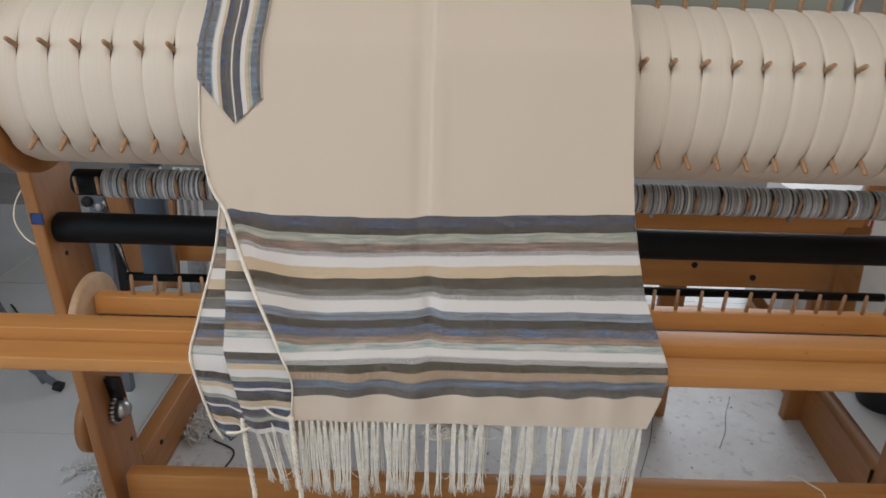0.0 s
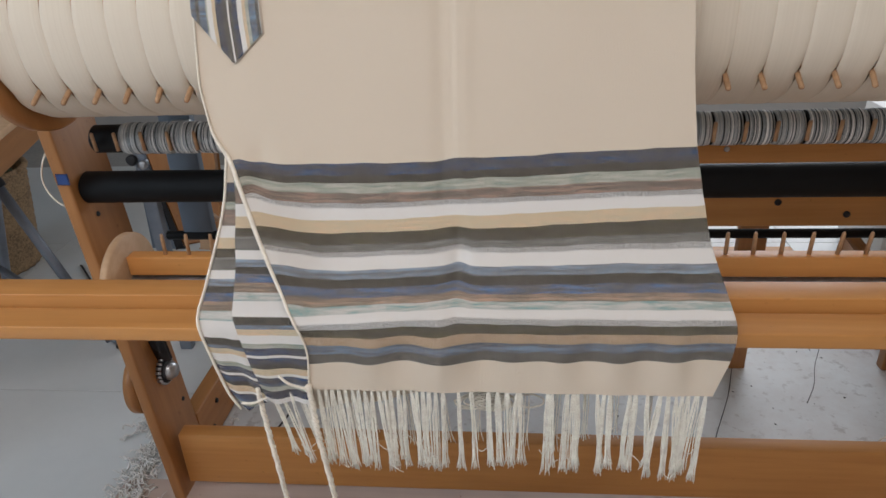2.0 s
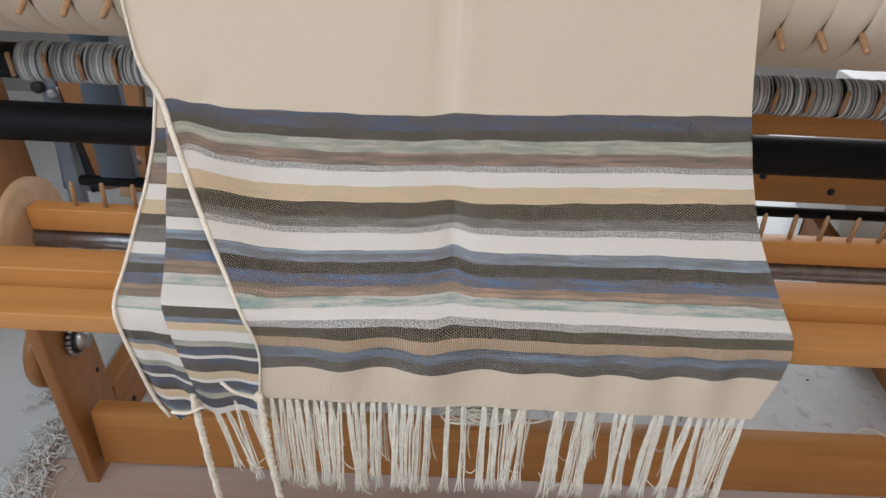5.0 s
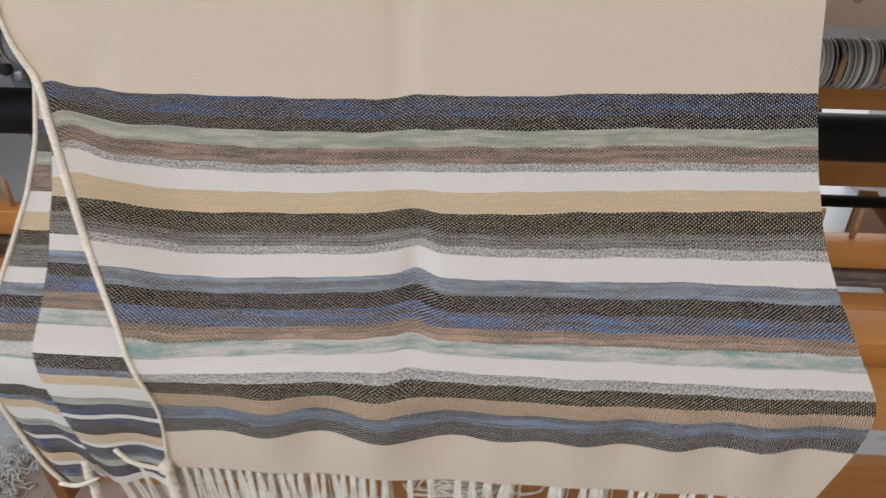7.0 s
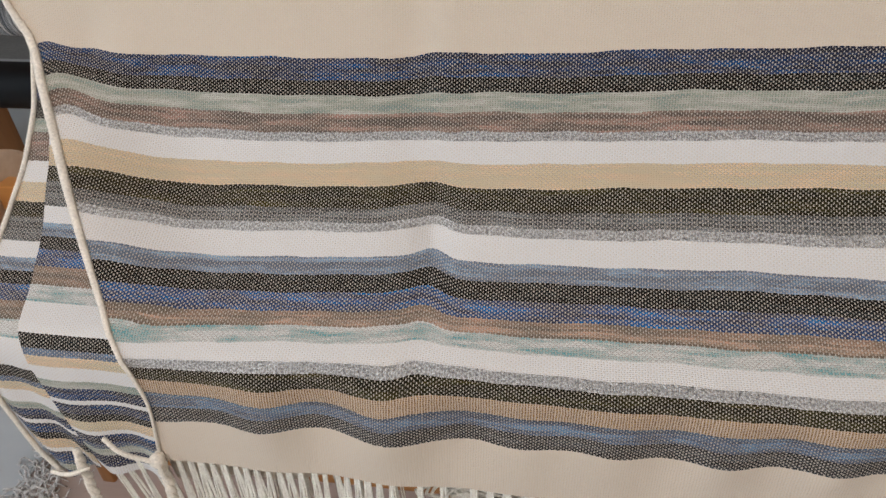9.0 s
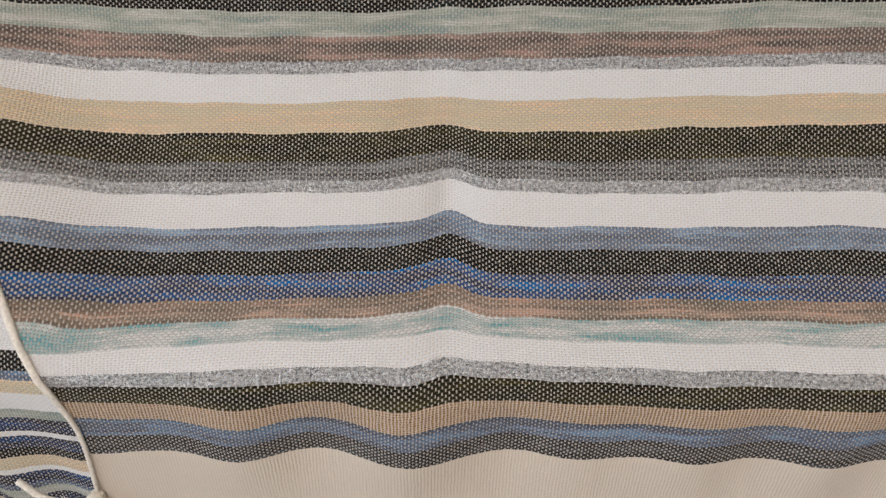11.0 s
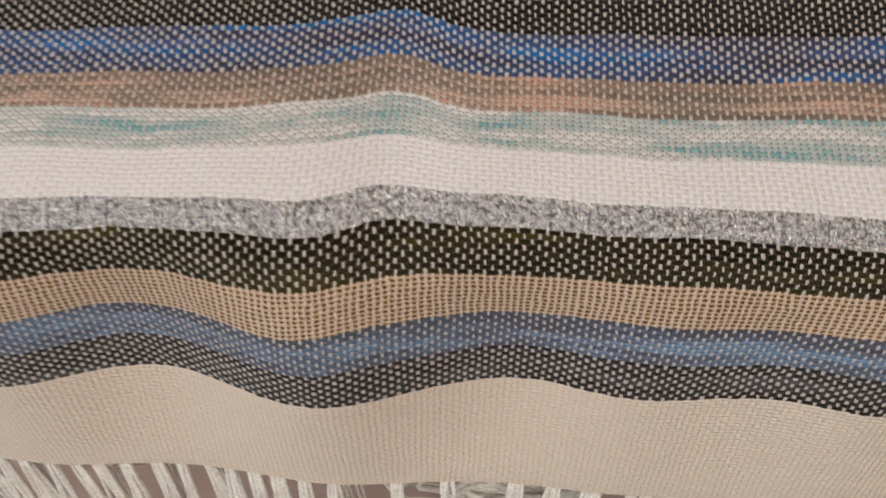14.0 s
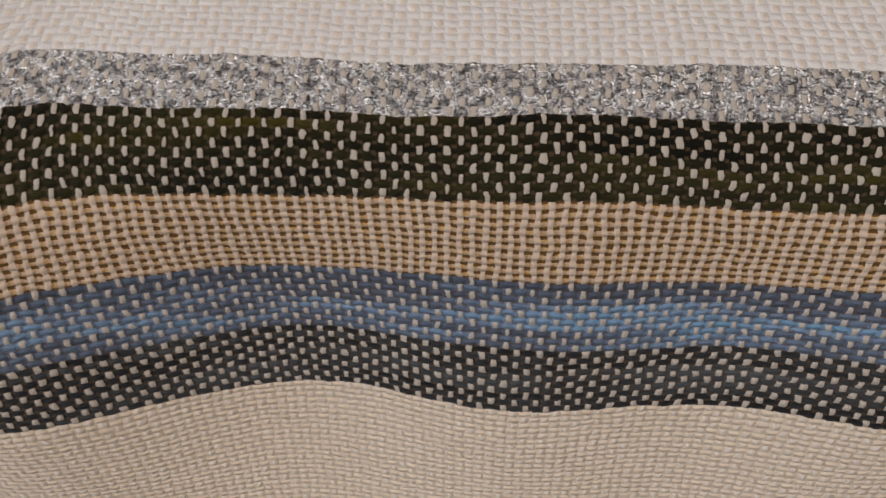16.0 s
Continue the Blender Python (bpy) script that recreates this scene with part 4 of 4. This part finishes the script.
part("corner_braid", braid([(-0.203, 0.855, 0.745), (-0.197, 0.848, 0.66), (-0.190, 0.850, 0.57), (-0.180, 0.852, 0.42)], 0.0038, 9), cord, shawl, "long twisted cream corner braid")
for pts in ([(-0.240, 0.850, 0.762), (-0.225, 0.846, 0.752), (-0.203, 0.848, 0.742), (-0.197, 0.846, 0.728)], [(-0.298, 0.850, 0.716), (-0.280, 0.847, 0.719), (-0.262, 0.850, 0.726)]):
    part("loose_end", tube(spline(pts, 14), [0.0019] * 12 + [0.0016, 0.0012, 0.0008], 8), cord, shawl)
bm = bmesh.new()
bmesh.ops.create_icosphere(bm, subdivisions=2, radius=0.0058)
for v in bm.verts:
    v.co = v.co * (1 + 0.25 * noise.noise(v.co * 180)) + Vector((-0.203, 0.851, 0.742))
part("knot", bm, cord, shawl)

# ---- things round the loom ----
table = thing("work_table", (-1.39, 1.95, 0.0), "wooden work table with a glossy top and a deep brown apron", "table")
part("tabletop", box(-2.35, -1.388, 1.30, 2.62, 0.762, 0.784, 0.005), wood_pale, table, "pale glossy tabletop")
part("apron", box(-1.42, -1.395, 1.34, 2.58, 0.675, 0.761, 0.003), wood_y, table)
part("apron", box(-2.32, -2.295, 1.34, 2.58, 0.675, 0.761, 0.003), wood_y, table)
for x, y in ((-2.28, 1.36), (-2.28, 2.50), (-1.95, 1.36), (-1.95, 2.50)):
    part("leg", box(x, x + 0.06, y, y + 0.06, 0, 0.761, 0.004), wood_z, table)
table.rotation_euler = (0, 0, radians(17.4))

# unidentified black round object, given the form of a bucket
bucket = thing("black_round_object", (1.57, 2.05, 0.0), "unidentified black round object standing on the floor beside the loom", "bucket")
part("wall", tube([(1.57, 2.05, 0.0), (1.57, 2.05, 0.012), (1.57, 2.05, 0.22), (1.57, 2.05, 0.235), (1.57, 2.05, 0.23), (1.57, 2.05, 0.03)], [0.075, 0.085, 0.10, 0.106, 0.096, 0.08], 32), dark_rubber, bucket)
part("rim", tube([(1.57 + math.cos(2 * math.pi * j / 32) * 0.104, 2.05 + math.sin(2 * math.pi * j / 32) * 0.104, 0.232) for j in range(33)], 0.005, 8), dark_rubber, bucket)

stand = thing("folding_stand", (-1.3, 2.0, 0.0), "grey steel folding stand with a black clamp", "stand")
part("leg", tube([(-1.56, 2.05, 0.62), (-1.30, 2.02, 0.02)], 0.016, 14), grey_metal, stand)
part("leg", tube([(-1.66, 2.05, 0.30), (-1.245, 2.0, 0.015)], 0.012, 14), grey_metal, stand)
part("leg", tube([(-1.56, 2.06, 0.60), (-1.75, 2.15, 0.02)], 0.016, 14), grey_metal, stand)
part("clamp", tube([(-1.59, 2.05, 0.68), (-1.54, 2.045, 0.57)], 0.027, 14), dark_rubber, stand)
part("foot", tube([(-1.262, 2.0, 0.02), (-1.235, 2.0, 0.012)], 0.017, 12), dark_rubber, stand)

basket = thing("wicker_basket", (-2.12, 2.6, 0.0), "brown woven wicker basket filled with green yarn", "basket")
bm = bmesh.new()
rings = []
for i in range(26):
    f = i / 25
    r = 0.16 + 0.05 * f + (0.004 if i % 2 else 0)
    rings.append([bm.verts.new((-2.12 + math.cos(a) * (r + 0.004 * (-1) ** k), 2.6 + math.sin(a) * (r + 0.004 * (-1) ** k), 0.003 + 0.42 * f)) for k, a in enumerate([2 * math.pi * j / 48 for j in range(48)])])
for r0, r1 in zip(rings, rings[1:]):
    for k in range(48):
        bm.faces.new((r0[k], r0[(k + 1) % 48], r1[(k + 1) % 48], r1[k]))
bm.faces.new(rings[0][::-1])
part("wall", bm, wicker, basket)
part("rim", tube([(-2.12 + math.cos(2 * math.pi * j / 40) * 0.212, 2.6 + math.sin(2 * math.pi * j / 40) * 0.212, 0.424) for j in range(41)], 0.012, 8), wicker, basket)
skein = thing("yarn_skein", (-2.12, 2.6, 0.30), "skein of dull green yarn lying in the basket", "yarn")
bm = bmesh.new()
bmesh.ops.create_icosphere(bm, subdivisions=3, radius=0.15)
for v in bm.verts:
    v.co = Vector((v.co.x * 1.1, v.co.y * 1.1, v.co.z * 0.6)) * (1 + 0.18 * noise.noise(v.co * 14)) + Vector((-2.12, 2.6, 0.36))
part("coil", bm, leaf_green, skein)

carton = thing("carton", (1.72, 2.75, 0.0), "white cardboard carton with red print on the floor", "box")
body = part("body", box(1.45, 2.05, 2.60, 2.95, 0.0, 0.56, 0.004), white_card, carton)
bm = bmesh.new()
bm.faces.new([bm.verts.new(p) for p in ((1.47, 2.596, 0.55), (1.56, 2.596, 0.55), (1.52, 2.596, 0.46))])
part("print", bm, red_ink, body, "red printed triangle")
part("print", box(1.72, 1.73, 2.595, 2.599, 0.40, 0.55, 0), red_ink, body, "red printed line")

board = thing("leaning_board", (-1.177, 2.3, 0.0), "blue grey board with a bright metal edge leaning inside the loom", "board")
part("face", bar((-1.159, 2.300, 0.482), (-1.170, 2.300, 0.234), 0.12, 0.012, (1, 0, 0)), blue_board, board)
part("edge_strip", bar((-1.075, 2.200, 0.469), (-1.028, 2.200, 0.325), 0.014, 0.018, (1, 0, 0)), zinc, board, "bright metal edge")
part("gasket", bar((-1.098, 2.220, 0.460), (-1.079, 2.220, 0.275), 0.030, 0.014, (1, 0, 0)), dark_rubber, board, "black rubber strip")
bag = thing("navy_fabric_strip", (-0.904, 2.1, 0.0), "dark navy fabric hanging down inside the loom", "fabric")
part("panel", bar((-0.950, 2.100, 0.685), (-0.904, 2.100, 0.456), 0.085, 0.02, (1, 0, 0), 0.006), navy_cloth, bag)
part("hem", bar((-0.904, 2.100, 0.456), (-0.901, 2.100, 0.448), 0.07, 0.022, (1, 0, 0), 0.001), cord, bag, "white stitched hem")
tray = thing("metal_tray", (-0.889, 2.4, 0.0), "bright steel tray with ribs standing behind the loom", "tray")
wx0, wx1, wz0, wz1 = -0.938, -0.845, 0.427, 0.672
part("plate", box(wx0, wx1, 2.40, 2.406, wz0, wz1, 0.002), white_card, tray)
for k in range(3):
    x = wx0 + 0.02 + k * (wx1 - wx0 - 0.04) / 2
    part("rib", box(x - 0.006, x + 0.006, 2.388, 2.40, wz0, wz1, 0.002), zinc, tray)
part("support", box(wx0 + 0.01, wx1 - 0.01, 2.41, 2.44, 0.0, wz1 - 0.01, 0.003), zinc, tray)
latch_wheel = thing("gear_block", (-1.025, 2.0, 0.0), "small grey gear block with dark wheels on an upright", "gear")
gx, gz = -1.025, 0.665
part("upright", box(gx - 0.02, gx + 0.02, 2.0, 2.03, 0.0, gz + 0.03, 0.003), grey_metal, latch_wheel)
for dx, dz, r in ((-0.02, 0.01, 0.016), (0.012, -0.004, 0.013), (0.035, 0.008, 0.010)):
    part("wheel", tube([(gx + dx, 1.998, gz + dz), (gx + dx, 1.986, gz + dz), (gx + dx, 1.982, gz + dz)], [r, r, r * 0.6], 16), zinc if r < 0.015 else dark_rubber, latch_wheel)

cable = thing("black_cable", (-1.3, 2.3, 0.0), "thin black cable lying on the floor", "cable")
part("lead", tube(spline([(-1.75, 2.6, 0.005), (-1.45, 2.3, 0.005), (-1.35, 2.5, 0.005), (-1.05, 2.75, 0.005), (-0.9, 2.5, 0.2)], 40), 0.004, 8), dark_rubber, cable)
wire = thing("black_wire", (-0.6, 1.8, 0.0), "loose black wire curled on the floor under the loom", "cable")
part("lead", tube(spline([(-0.66, 2.15, 0.004), (-0.60, 1.92, 0.004), (-0.68, 1.78, 0.004), (-0.58, 1.70, 0.004), (-0.60, 1.58, 0.004)], 30), 0.003, 8), dark_rubber, wire)

cordlet = thing("white_cord", (-0.87, 1.39, 0.80), "thin white cord looped round the side post", "cord")
part("loop", tube(spline([(-0.845, 1.44, 0.93), (-0.872, 1.40, 0.895), (-0.882, 1.38, 0.85), (-0.868, 1.37, 0.815), (-0.835, 1.36, 0.795), (-0.822, 1.40, 0.79)], 30), 0.0018, 8), cord, cordlet)

# yarn waste on the floor
def waste(at, n, spread, seed):
    r = random.Random(seed)
    ob = thing("yarn_waste", (*at, 0.0), "tangled heap of white yarn waste on the floor", "yarn waste", "yarn waste on the floor")
    bm = bmesh.new()
    for _ in range(n):
        p = Vector((at[0] + r.gauss(0, spread[0]), at[1] + r.gauss(0, spread[1]), r.uniform(0.003, 0.008)))
        pts = [p]
        d = r.uniform(0, 6.3)
        for _ in range(6):
            d += r.uniform(-1.1, 1.1)
            p = p + Vector((math.cos(d) * 0.008, math.sin(d) * 0.008, 0))
            pts.append(Vector((p.x, p.y, r.uniform(0.004, 0.022))))
        tube(spline(pts, 12), r.uniform(0.0007, 0.0030), 5, True, bm)
    tagged(part("fluff", bm, lint_mat, ob), kind="stuff")


waste((-0.905, 1.50), 60, (0.020, 0.03), 1)
waste((-0.90, 1.36), 75, (0.016, 0.05), 2)
waste((-0.69, 2.05), 160, (0.03, 0.12), 3)
waste((-0.88, 1.27), 90, (0.022, 0.03), 4)
waste((-0.95, 1.60), 30, (0.03, 0.02), 5)
waste((-0.72, 1.80), 60, (0.02, 0.05), 6)
specks = bmesh.new()
r = random.Random(8)
for _ in range(60):
    p = Vector((r.uniform(-0.6, 1.05), r.uniform(1.45, 2.4), 0.0045))
    s = r.uniform(0.0010, 0.0032)
    q = bmesh.ops.create_icosphere(specks, subdivisions=1, radius=s)["verts"]
    turn = Matrix.Rotation(r.uniform(0, 3), 3, "Z")
    for v in q:
        c = turn @ Vector((v.co.x * r.choice((1, 1, 2.2)), v.co.y, v.co.z * 0.4))
        v.co = c + p
crumbs = finish("floor_crumbs", specks, dark_rubber, None, "", True)
tagged(crumbs, "dark crumbs and thread scraps scattered on the floor", "debris", kind="stuff")
thread = thing("loose_thread", (1.0, 1.39, 0.18), "loose cream thread hanging over the front rail", "thread")
part("strand", tube(spline([(0.86, 1.44, 0.004), (0.90, 1.42, 0.188), (0.96, 1.39, 0.190), (0.985, 1.371, 0.17), (0.99, 1.368, 0.10), (1.04, 1.36, 0.02)], 30), 0.0022, 6), cord, thread)
for name, pts in (("dark_thread", [(0.796, 2.069, 0.004), (0.74, 1.94, 0.004), (0.69, 1.80, 0.004), (0.608, 1.616, 0.004)]), ("dark_thread", [(1.043, 2.062, 0.004), (0.985, 1.95, 0.004), (0.95, 1.86, 0.004), (0.899, 1.773, 0.004)])):
    scrap = thing(name, pts[1], "thin dark thread lying across the dusty floor", "thread")
    part("strand", tube(spline(pts, 24), 0.0010, 5), dark_rubber, scrap)

# floor tiles
tile_mesh = bpy.data.meshes.new("tile")
bm = box(-0.5235, 0.5235, -0.5235, 0.5235, -0.004, 0.0, 0.0012)
bm.to_mesh(tile_mesh)
bm.free()
tile_mesh.materials.append(floor_mat)
for i in range(6):
    for j in range(7):
        tile = new("tile", tile_mesh)
        tile.parent = floor
        tile.location = (-2.475 + 1.05 * i, -2.955 + 1.05 * j, 0.0)
